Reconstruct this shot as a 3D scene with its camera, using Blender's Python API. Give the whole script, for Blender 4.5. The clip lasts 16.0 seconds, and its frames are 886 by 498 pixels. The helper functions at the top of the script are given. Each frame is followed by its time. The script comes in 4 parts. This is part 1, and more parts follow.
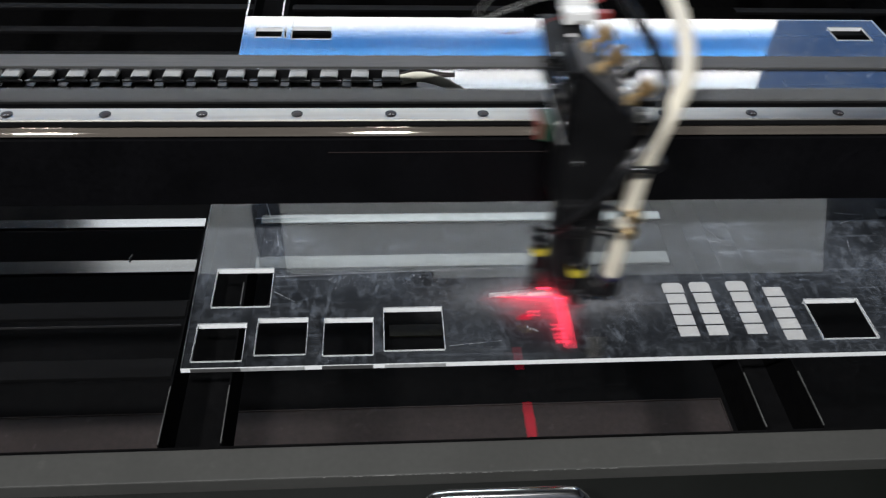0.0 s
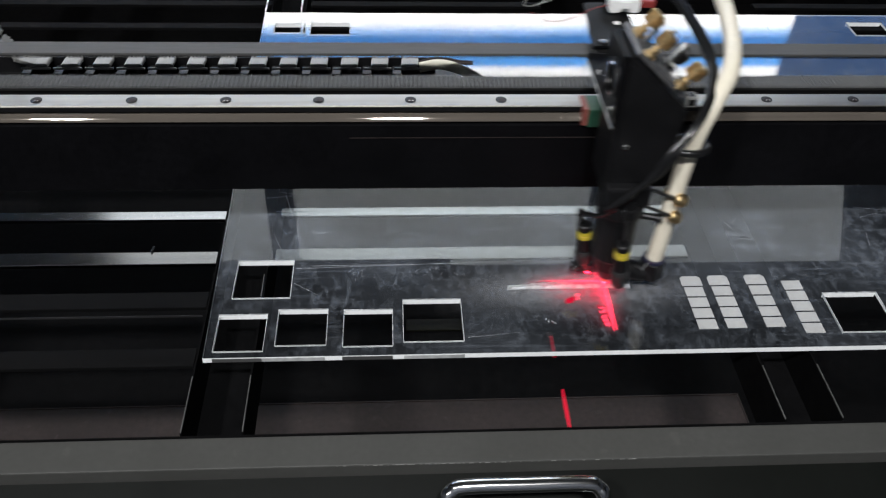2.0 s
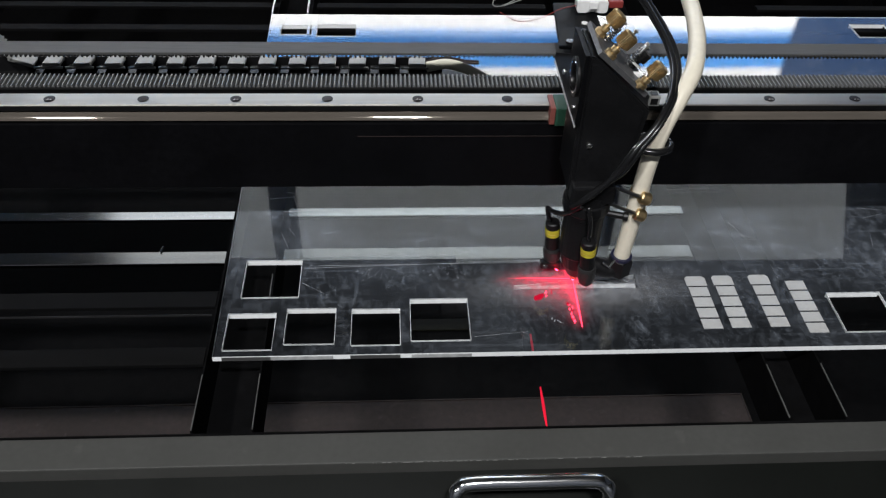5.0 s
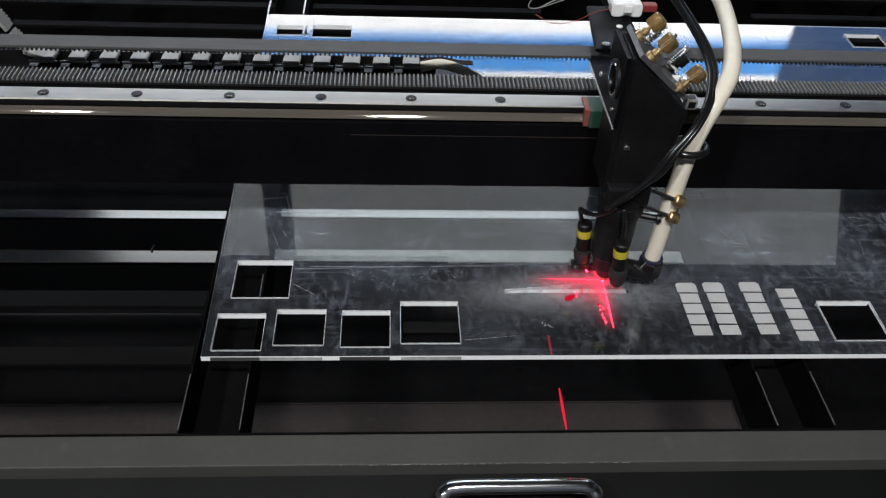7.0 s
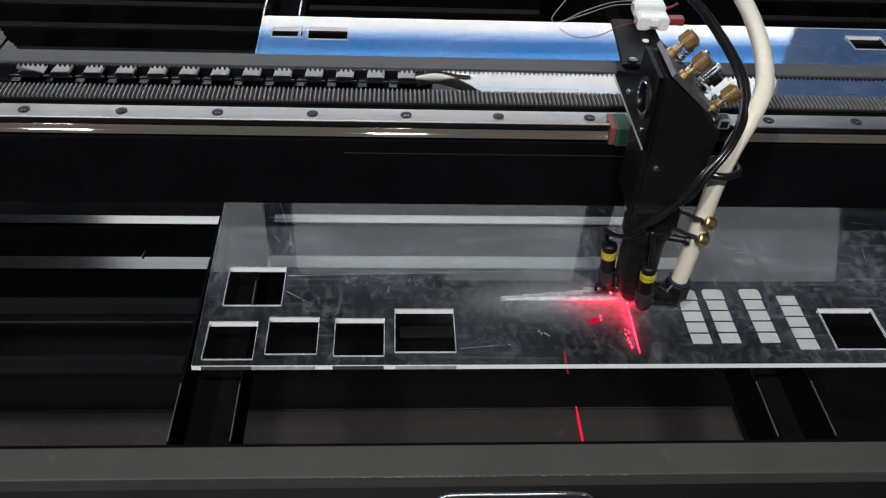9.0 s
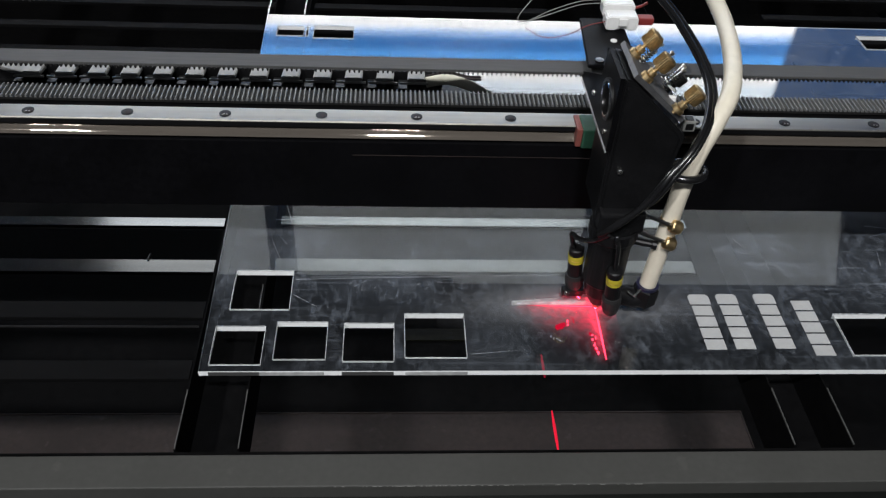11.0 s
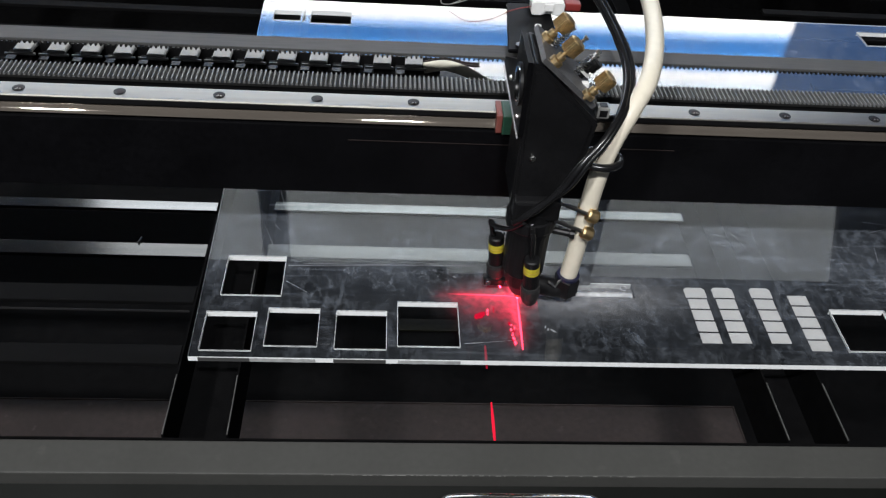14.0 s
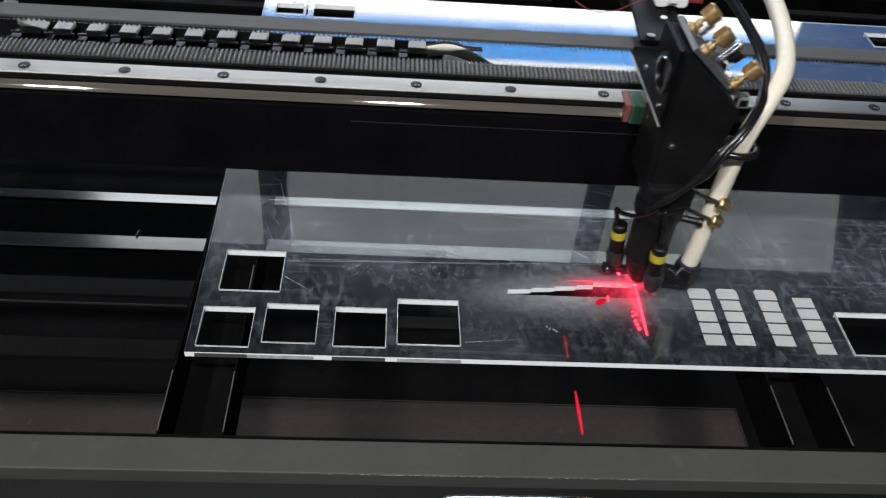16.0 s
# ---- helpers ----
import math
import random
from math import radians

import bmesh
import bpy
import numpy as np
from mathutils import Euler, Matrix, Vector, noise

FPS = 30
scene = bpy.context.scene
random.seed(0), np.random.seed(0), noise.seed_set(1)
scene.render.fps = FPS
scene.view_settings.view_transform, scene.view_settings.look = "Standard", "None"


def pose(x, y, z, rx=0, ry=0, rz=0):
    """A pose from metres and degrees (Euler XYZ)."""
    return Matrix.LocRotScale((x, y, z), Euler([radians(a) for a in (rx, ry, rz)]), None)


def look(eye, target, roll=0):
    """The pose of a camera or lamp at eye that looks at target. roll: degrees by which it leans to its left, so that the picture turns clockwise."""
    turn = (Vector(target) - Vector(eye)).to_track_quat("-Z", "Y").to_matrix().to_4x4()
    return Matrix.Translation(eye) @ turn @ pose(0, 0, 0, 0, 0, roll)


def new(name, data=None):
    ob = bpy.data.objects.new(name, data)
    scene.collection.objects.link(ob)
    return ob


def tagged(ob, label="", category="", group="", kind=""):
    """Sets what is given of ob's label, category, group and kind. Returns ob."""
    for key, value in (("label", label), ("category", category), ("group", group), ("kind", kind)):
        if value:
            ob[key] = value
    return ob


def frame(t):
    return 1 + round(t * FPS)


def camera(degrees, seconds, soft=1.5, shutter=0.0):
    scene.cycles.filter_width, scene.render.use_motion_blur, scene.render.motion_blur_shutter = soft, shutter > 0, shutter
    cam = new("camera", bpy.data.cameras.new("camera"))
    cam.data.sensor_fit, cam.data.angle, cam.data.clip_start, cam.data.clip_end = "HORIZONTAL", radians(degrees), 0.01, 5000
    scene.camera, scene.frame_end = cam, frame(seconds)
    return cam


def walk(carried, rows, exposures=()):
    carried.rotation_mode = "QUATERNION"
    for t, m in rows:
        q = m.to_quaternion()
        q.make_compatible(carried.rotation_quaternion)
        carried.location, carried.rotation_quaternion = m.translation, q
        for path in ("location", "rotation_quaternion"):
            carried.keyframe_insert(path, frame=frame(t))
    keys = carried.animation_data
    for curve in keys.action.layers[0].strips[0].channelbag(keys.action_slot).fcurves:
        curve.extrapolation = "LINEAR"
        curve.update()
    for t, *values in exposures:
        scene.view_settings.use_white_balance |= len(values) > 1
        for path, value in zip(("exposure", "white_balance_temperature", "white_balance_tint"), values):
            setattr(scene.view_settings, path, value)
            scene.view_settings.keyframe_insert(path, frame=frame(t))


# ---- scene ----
import itertools

# ---- camera and its path ----
cam = camera(54.35, 16.0, soft=1.25, shutter=0.5)

EYE = [
    (0, 0.1218, -0.3552, 0.4144, -5.628, -41.259, 2.935),
    (0.5, 0.1206, -0.3552, 0.4148, -4.476, -41.503, 2.278),
    (1, 0.1202, -0.3574, 0.4139, -4.442, -41.425, 2.286),
    (1.5, 0.1190, -0.3606, 0.4152, -4.385, -41.378, 2.236),
    (2, 0.1178, -0.3609, 0.4129, -4.437, -41.318, 2.292),
    (2.5, 0.1160, -0.3604, 0.4124, -4.376, -41.312, 2.253),
    (3, 0.1151, -0.3605, 0.4130, -4.395, -41.326, 2.309),
    (3.5, 0.1142, -0.3625, 0.4121, -4.297, -41.336, 2.246),
    (4, 0.1128, -0.3646, 0.4148, -4.270, -41.324, 2.204),
    (6.5, 0.1163, -0.3653, 0.4163, -4.365, -41.119, 2.809),
    (7, 0.1163, -0.3648, 0.4154, -4.735, -41.052, 3.406),
    (7.5, 0.1165, -0.3635, 0.4140, -4.887, -41.071, 3.568),
    (8, 0.1179, -0.3607, 0.4139, -4.847, -41.096, 3.512),
    (8.5, 0.1187, -0.3576, 0.4130, -4.783, -41.038, 3.470),
    (9, 0.1205, -0.3545, 0.4135, -4.684, -41.128, 3.402),
    (11.5, 0.1126, -0.3424, 0.4098, -4.880, -41.274, 3.777),
    (12, 0.1137, -0.3406, 0.4090, -5.209, -41.189, 4.376),
    (12.5, 0.1150, -0.3415, 0.4033, -5.409, -41.346, 4.839),
    (13, 0.1126, -0.3428, 0.4025, -5.530, -41.583, 5.051),
    (13.5, 0.1142, -0.3440, 0.4032, -5.391, -41.728, 4.968),
    (14, 0.1134, -0.3422, 0.4036, -5.364, -41.703, 4.999),
    (14.5, 0.1125, -0.3395, 0.4051, -5.404, -41.688, 5.186),
    (15, 0.1108, -0.3379, 0.4022, -5.360, -41.670, 5.622),
    (15.5, 0.1111, -0.3373, 0.4001, -5.373, -41.739, 5.740),
    (16, 0.1137, -0.3371, 0.3986, -5.296, -41.862, 5.659),
]


def eye_row(t, x, y, z, yaw, pitch, roll):
    a, b = radians(yaw), radians(pitch)
    ahead = Vector((-math.sin(a) * math.cos(b), math.cos(a) * math.cos(b), math.sin(b)))
    return t, look((x, y, z), Vector((x, y, z)) + ahead, roll)


walk(cam, [eye_row(*r) for r in EYE], [(0, 0.08), (2.0, 0.07), (4.2, -0.05), (6.5, -0.16), (9.0, -0.17), (11.5, -0.18), (12.5, -0.05), (13.5, 0.06), (16.0, 0.09)])

# ---- light ----
world = bpy.data.worlds.new("room_air")
scene.world = world
world.use_nodes = True
sky = world.node_tree.nodes.new("ShaderNodeTexSky")
sky.sky_type, sky.sun_disc, sky.sun_elevation, sky.sun_rotation = "NISHITA", False, radians(40), radians(200)
world.node_tree.links.new(sky.outputs[0], world.node_tree.nodes["Background"].inputs[0])
world.node_tree.nodes["Background"].inputs[1].default_value = 0.1
scene.view_settings.exposure = 0.0


def ceiling_lamp(x, watts):
    data = bpy.data.lights.new("ceiling_lamp", "AREA")
    data.shape, data.size, data.energy, data.color = "DISK", 0.22, watts, (0.985, 0.99, 1.0)
    ob = new("ceiling_lamp", data)
    ob.matrix_world = look((x, -1.55, 2.53), (x, -1.55, 0))


# the hall's round ceiling lights above the operator's side
LAMP_X = (-1.18, 0.14)
for lamp_x in LAMP_X:
    ceiling_lamp(lamp_x, 82)


# ---- materials ----
def material(name, colour, rough=0.5, metal=0.0, grain=0.0, scale=400.0, bump=0.0, spec=0.5, stretch=(1, 1, 1), wear=None, coat=0.0, spread=0.1):
    """A painted, plastic or metal surface: two scales of tone and roughness, fine relief, optional stains."""
    m = bpy.data.materials.new(name)
    m.use_nodes = True
    nt = m.node_tree
    n, link = nt.nodes, nt.links.new
    b = n["Principled BSDF"]
    b.inputs["Metallic"].default_value = metal
    b.inputs["Specular IOR Level"].default_value = spec
    b.inputs["Coat Weight"].default_value = coat
    co = n.new("ShaderNodeTexCoord")
    mp = n.new("ShaderNodeMapping")
    mp.inputs["Scale"].default_value = stretch
    link(co.outputs["Object"], mp.inputs[0])
    fine = n.new("ShaderNodeTexNoise")
    fine.inputs["Scale"].default_value, fine.inputs["Detail"].default_value = scale, 4
    link(mp.outputs[0], fine.inputs["Vector"])
    big = n.new("ShaderNodeTexNoise")
    big.inputs["Scale"].default_value, big.inputs["Detail"].default_value = scale / 14, 5
    link(mp.outputs[0], big.inputs["Vector"])
    both = n.new("ShaderNodeMath")
    both.operation = "MULTIPLY"
    link(fine.outputs["Fac"], both.inputs[0])
    link(big.outputs["Fac"], both.inputs[1])
    ramp = n.new("ShaderNodeValToRGB")
    ramp.color_ramp.elements[0].position, ramp.color_ramp.elements[1].position = 0.12, 0.42
    c = Vector(colour)
    lo, hi = c * (1 - grain), c * (1 + grain)
    ramp.color_ramp.elements[0].color, ramp.color_ramp.elements[1].color = (*lo, 1), (*hi, 1)
    link(both.outputs[0], ramp.inputs[0])
    out = ramp.outputs[0]
    if wear:
        spots = n.new("ShaderNodeTexNoise")
        spots.inputs["Scale"].default_value, spots.inputs["Detail"].default_value = wear[1], 8
        link(co.outputs["Object"], spots.inputs["Vector"])
        cut = n.new("ShaderNodeValToRGB")
        cut.color_ramp.elements[0].position, cut.color_ramp.elements[1].position = wear[2], wear[2] + 0.08
        link(spots.outputs["Fac"], cut.inputs[0])
        mix = n.new("ShaderNodeMix")
        mix.data_type = "RGBA"
        link(cut.outputs[0], mix.inputs["Factor"])
        link(out, mix.inputs["A"])
        mix.inputs["B"].default_value = (*wear[0], 1)
        out = mix.outputs["Result"]
    link(out, b.inputs["Base Color"])
    rr = n.new("ShaderNodeMapRange")
    rr.inputs["To Min"].default_value, rr.inputs["To Max"].default_value = max(rough - spread, 0.03), min(rough + spread, 1)
    link(big.outputs["Fac"], rr.inputs[0])
    link(rr.outputs[0], b.inputs["Roughness"])
    if bump:
        bm_ = n.new("ShaderNodeBump")
        bm_.inputs["Strength"].default_value, bm_.inputs["Distance"].default_value = bump, 0.0004
        link(fine.outputs["Fac"], bm_.inputs["Height"])
        link(bm_.outputs[0], b.inputs["Normal"])
    return m


def glow(name, colour, strength):
    m = bpy.data.materials.new(name)
    m.use_nodes = True
    n = m.node_tree.nodes
    e = n.new("ShaderNodeEmission")
    e.inputs[0].default_value, e.inputs[1].default_value = (*colour, 1), strength
    m.node_tree.links.new(e.outputs[0], n["Material Output"].inputs[0])
    return m


def acrylic(name):
    """Clear sheet: straight-through light, mirror gloss by Fresnel, dust film, smears and scratches."""
    m = bpy.data.materials.new(name)
    m.use_nodes = True
    nt = m.node_tree
    n, link = nt.nodes, nt.links.new
    n.remove(n["Principled BSDF"])
    co = n.new("ShaderNodeTexCoord")
    clear = n.new("ShaderNodeBsdfTransparent")
    clear.inputs[0].default_value = (0.96, 0.975, 0.97, 1)
    gloss = n.new("ShaderNodeBsdfGlossy")
    gloss.inputs["Roughness"].default_value = 0.025
    face = n.new("ShaderNodeLayerWeight")
    face.inputs[0].default_value = 0.5
    steep = n.new("ShaderNodeMath")
    steep.operation, steep.inputs[1].default_value = "POWER", 5.0
    link(face.outputs["Facing"], steep.inputs[0])
    fres = n.new("ShaderNodeMath")
    fres.operation, fres.inputs[1].default_value, fres.inputs[2].default_value = "MULTIPLY_ADD", 1.95, 0.064
    link(steep.outputs[0], fres.inputs[0])
    m1 = n.new("ShaderNodeMixShader")
    link(fres.outputs[0], m1.inputs[0])
    link(clear.outputs[0], m1.inputs[1])
    link(gloss.outputs[0], m1.inputs[2])
    dust = n.new("ShaderNodeBsdfDiffuse")
    dust.inputs[0].default_value = (0.66, 0.74, 0.86, 1)

    def fac(scale, detail, lo, hi, stretch=(1, 1, 1), distort=0.0):
        mp = n.new("ShaderNodeMapping")
        mp.inputs["Scale"].default_value = stretch
        link(co.outputs["Object"], mp.inputs[0])
        t = n.new("ShaderNodeTexNoise")
        t.inputs["Scale"].default_value, t.inputs["Detail"].default_value, t.inputs["Distortion"].default_value = scale, detail, distort
        link(mp.outputs[0], t.inputs["Vector"])
        r = n.new("ShaderNodeMapRange")
        r.inputs["From Min"].default_value, r.inputs["From Max"].default_value = lo, hi
        link(t.outputs["Fac"], r.inputs[0])
        return r.outputs[0]

    def op(kind, a, b_):
        x = n.new("ShaderNodeMath")
        x.operation = kind
        for s, v in zip(x.inputs, (a, b_)):
            if isinstance(v, (int, float)):
                s.default_value = v
            else:
                link(v, s)
        return x.outputs[0]

    film_ = op("MULTIPLY", fac(9, 9, 0.38, 0.72), 0.075)
    smear = op("MULTIPLY", fac(150, 4, 0.50, 0.85, (1, 0.6, 1), 0.4), 0.095)
    patches = fac(26, 4, 0.50, 0.66)
    curls = op("MULTIPLY", op("MULTIPLY", fac(210, 9, 0.48, 0.66, (1, 0.7, 1), 0.7), patches), 0.075)
    hair = op("MULTIPLY", fac(80, 5, 0.57, 0.70, (0.10, 3.2, 1), 0.5), 0.062)
    hair = op("ADD", hair, op("MULTIPLY", op("MULTIPLY", fac(90, 4, 0.62, 0.70, (1.6, 0.22, 1), 0.6), patches), 0.09))
    total = op("ADD", op("ADD", film_, smear), op("ADD", curls, hair))
    total = op("ADD", total, 0.014)
    sep = n.new("ShaderNodeSeparateXYZ")
    link(co.outputs["Object"], sep.inputs[0])
    upper = n.new("ShaderNodeMapRange")
    upper.interpolation_type = "SMOOTHSTEP"
    upper.inputs["From Min"].default_value, upper.inputs["From Max"].default_value = 0.055, 0.105
    upper.inputs["To Min"].default_value = 0.52
    link(sep.outputs["Y"], upper.inputs[0])
    scuff = op("MULTIPLY", op("MULTIPLY", fac(120, 10, 0.50, 0.70, (1, 0.8, 1), 1.4), fac(14, 3, 0.42, 0.62)), 0.12)
    # crinkled threads of swarf and fine crazed scratches, in patches
    bend = n.new("ShaderNodeTexNoise")
    bend.inputs["Scale"].default_value, bend.inputs["Detail"].default_value = 70, 4
    link(co.outputs["Object"], bend.inputs["Vector"])
    shift = n.new("ShaderNodeVectorMath")
    shift.operation = "MULTIPLY_ADD"
    link(bend.outputs["Color"], shift.inputs[0])
    shift.inputs[1].default_value = (0.022, 0.022, 0.0)
    link(co.outputs["Object"], shift.inputs[2])
    cells = n.new("ShaderNodeTexVoronoi")
    cells.feature = "DISTANCE_TO_EDGE"
    cells.inputs["Scale"].default_value = 130
    link(shift.outputs[0], cells.inputs["Vector"])
    thread = n.new("ShaderNodeMapRange")
    thread.inputs["From Min"].default_value, thread.inputs["From Max"].default_value = 0.045, 0.0
    link(cells.outputs["Distance"], thread.inputs[0])
    spots = op("MULTIPLY", fac(19, 4, 0.50, 0.64), fac(60, 5, 0.44, 0.60))
    scuff = op("ADD", scuff, op("MULTIPLY", op("MULTIPLY", thread.outputs[0], spots), 0.20))
    total = op("MULTIPLY", op("ADD", total, scuff), upper.outputs[0])
    m2 = n.new("ShaderNodeMixShader")
    link(total, m2.inputs[0])
    link(m1.outputs[0], m2.inputs[1])
    link(dust.outputs[0], m2.inputs[2])
    link(m2.outputs[0], n["Material Output"].inputs[0])
    return m


def haze_film(name, tone, most, middle, width, span):
    """Broken see-through pale film that thins out to its rims."""
    m = bpy.data.materials.new(name)
    m.use_nodes = True
    n, link = m.node_tree.nodes, m.node_tree.links.new
    n.remove(n["Principled BSDF"])
    co = n.new("ShaderNodeTexCoord")
    sep = n.new("ShaderNodeSeparateXYZ")
    link(co.outputs["Object"], sep.inputs[0])

    def op(kind, a, b):
        x = n.new("ShaderNodeMath")
        x.operation = kind
        for sock, v in zip(x.inputs, (a, b)):
            if isinstance(v, (int, float)):
                sock.default_value = v
            else:
                link(v, sock)
        return x.outputs[0]

    def bell(axis, mid, wide):
        off = op("DIVIDE", op("SUBTRACT", sep.outputs[axis], mid), wide)
        return op("POWER", 2.718, op("MULTIPLY", op("MULTIPLY", off, off), -1.0))
    t = n.new("ShaderNodeTexNoise")
    t.inputs["Scale"].default_value, t.inputs["Detail"].default_value = 190, 7
    link(co.outputs["Object"], t.inputs["Vector"])
    r = n.new("ShaderNodeMapRange")
    r.inputs["From Min"].default_value, r.inputs["From Max"].default_value = 0.2, 0.75
    r.inputs["To Min"].default_value, r.inputs["To Max"].default_value = most * 0.35, most
    link(t.outputs["Fac"], r.inputs[0])
    total = op("MULTIPLY", op("MULTIPLY", bell(1, middle, width), bell(0, *span)), r.outputs[0])
    film_ = n.new("ShaderNodeBsdfDiffuse")
    film_.inputs[0].default_value = (*tone, 1)
    c = n.new("ShaderNodeBsdfTransparent")
    mix = n.new("ShaderNodeMixShader")
    link(total, mix.inputs[0])
    link(c.outputs[0], mix.inputs[1])
    link(film_.outputs[0], mix.inputs[2])
    link(mix.outputs[0], n["Material Output"].inputs[0])
    return m


def clear_material():
    m = bpy.data.materials.new("clear_underside")
    m.use_nodes = True
    n = m.node_tree.nodes
    c = n.new("ShaderNodeBsdfTransparent")
    c.inputs[0].default_value = (0.97, 0.98, 0.98, 1)
    m.node_tree.links.new(c.outputs[0], n["Material Output"].inputs[0])
    return m


def cut_edge_material():
    m = material("frosted_cut_edge", (0.9, 0.92, 0.92), 0.35, grain=0.06, scale=300)
    return m


def sky_material():
    """Unseen daylight: bright cloud banks over blue, in level layers set for sheet reflections."""
    m = bpy.data.materials.new("daylight_sky")
    m.use_nodes = True
    nt = m.node_tree
    n, link = nt.nodes, nt.links.new
    e = n.new("ShaderNodeEmission")
    co = n.new("ShaderNodeTexCoord")
    sep = n.new("ShaderNodeSeparateXYZ")
    link(co.outputs["Object"], sep.inputs[0])
    t = n.new("ShaderNodeTexNoise")
    t.inputs["Scale"].default_value, t.inputs["Detail"].default_value = 1.6, 5
    link(co.outputs["Object"], t.inputs["Vector"])
    w = n.new("ShaderNodeMath")
    w.operation, w.inputs[1].default_value = "MULTIPLY_ADD", 0.03
    link(t.outputs["Fac"], w.inputs[0])
    link(sep.outputs["Z"], w.inputs[2])
    mr = n.new("ShaderNodeMapRange")
    mr.inputs["From Min"].default_value, mr.inputs["From Max"].default_value = 1.0, 2.0
    link(w.outputs[0], mr.inputs[0])
    ramp = n.new("ShaderNodeValToRGB")
    els = ramp.color_ramp.elements
    stops = SKY_STOPS
    els[0].position, els[0].color = stops[0][0], (*stops[0][1], 1)
    els[1].position, els[1].color = stops[-1][0], (*stops[-1][1], 1)
    for p, c in stops[1:-1]:
        x = els.new(p)
        x.color = (*c, 1)
    link(mr.outputs[0], ramp.inputs[0])
    # dimmer blue on the right, set for the sheet's darker reflection
    shade = n.new("ShaderNodeMapRange")
    shade.inputs["From Min"].default_value, shade.inputs["From Max"].default_value = 1.94, 1.97
    link(sep.outputs["X"], shade.inputs[0])
    far = n.new("ShaderNodeMix")
    far.data_type = "RGBA"
    link(shade.outputs[0], far.inputs["Factor"])
    link(ramp.outputs[0], far.inputs["A"])
    far.inputs["B"].default_value = (0.018, 0.045, 0.115, 1)
    link(far.outputs["Result"], e.inputs[0])
    e.inputs[1].default_value = SKY_STRENGTH
    link(e.outputs[0], n["Material Output"].inputs[0])
    return m


SKY_WHITE, SKY_BLUE, SKY_LIGHT = (1.0, 1.0, 1.0), (0.032, 0.165, 0.46), (0.075, 0.32, 0.78)
SKY_STOPS = [(0.0, SKY_WHITE), (0.395, SKY_WHITE), (0.43, (0.35, 0.55, 0.9)), (0.465, SKY_BLUE), (0.505, SKY_BLUE), (0.53, SKY_LIGHT), (0.60, (0.08, 0.33, 0.8)), (0.625, SKY_WHITE), (0.66, SKY_WHITE), (0.69, (0.8, 0.9, 1.0)), (1.0, (0.7, 0.75, 0.8))]
SKY_STRENGTH = 8.0

# one near-black tone for tub floor, tub walls and channels
VOID = material("near_black_steel", (0.0030, 0.0030, 0.0032), 0.85, 0.0, 0.4, 120, 0.1, 0.03)
# darker slats; the near ones' missing window reflection is put into this tone
RIB = material("dark_slat_metal", (0.0042, 0.0042, 0.0044), 0.75, 0.0, 0.3, 120, 0.1, 0.045, (0.1, 1, 1))
BLACK = material("black_anodised_metal", (0.006, 0.006, 0.0066), 0.42, 0.0, 0.3, 500, 0.1, 0.25)
BLACK_DULL = material("dull_black_paint", (0.0035, 0.0035, 0.004), 0.7, 0.0, 0.35, 300, 0.15, 0.08, wear=((0.008, 0.008, 0.008), 60, 0.66))
BLACK_BEAM = material("black_beam_paint", (0.003, 0.003, 0.0036), 0.5, 0.0, 0.3, 300, 0.05, 0.07)
BLACK_RUBBER = material("black_cable_rubber", (0.007, 0.007, 0.0075), 0.24, 0.0, 0.2, 300, 0.05, 0.6)
BED_GREY = material("dark_brown_grey_plate", (0.023, 0.0175, 0.0165), 0.6, 0.0, 0.2, 200, 0.1, 0.2, wear=((0.034, 0.028, 0.027), 70, 0.64))
LIP_GREY = material("grey_lacquer", (0.051, 0.051, 0.048), 0.40, 0.0, 0.10, 250, 0.1, 0.5, wear=((0.07, 0.07, 0.065), 40, 0.66))
PANEL_DARK = material("dark_green_grey_lacquer", (0.0034, 0.0040, 0.0034), 0.42, 0.0, 0.15, 200, 0.05, 0.08)
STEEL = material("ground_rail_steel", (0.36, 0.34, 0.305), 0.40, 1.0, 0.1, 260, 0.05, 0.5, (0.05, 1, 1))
# same rail steel; brown reflected surroundings are put into this tint
STEEL_WARM = material("warm_reflection_rail_steel", (0.19, 0.165, 0.14), 0.036, 0.6, 0.15, 260, 0.0, 0.5, (0.05, 1, 1), spread=0.006)
# first slat's stronger window reflection is put into this brighter colour
ALU_LIT = material("lit_slat_aluminium", (0.44, 0.45, 0.47), 0.11, 1.0, 0.12, 120, 0.03, 0.5, (0.06, 1, 1))
ALU = material("slat_aluminium", (0.25, 0.25, 0.255), 0.14, 1.0, 0.12, 120, 0.03, 0.5, (0.06, 1, 1))
CHROME = material("polished_chrome", (0.85, 0.85, 0.85), 0.08, 1.0, 0.02, 100)
BRASS = material("turned_brass", (0.66, 0.49, 0.26), 0.36, 1.0, 0.25, 500, 0.1)
COIL = material("dark_spring_wire", (0.22, 0.22, 0.22), 0.3, 1.0, 0.2, 500)
PLATE_GREY = material("grey_mirror_plate_aluminium", (0.13, 0.13, 0.135), 0.42, 0.6, 0.25, 300, 0.1)
SPRING = material("spring_steel", (0.6, 0.6, 0.58), 0.25, 1.0, 0.1, 500)
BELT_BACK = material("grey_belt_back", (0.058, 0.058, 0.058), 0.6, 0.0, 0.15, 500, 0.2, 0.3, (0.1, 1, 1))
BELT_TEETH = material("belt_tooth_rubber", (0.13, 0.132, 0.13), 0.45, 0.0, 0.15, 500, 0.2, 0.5)
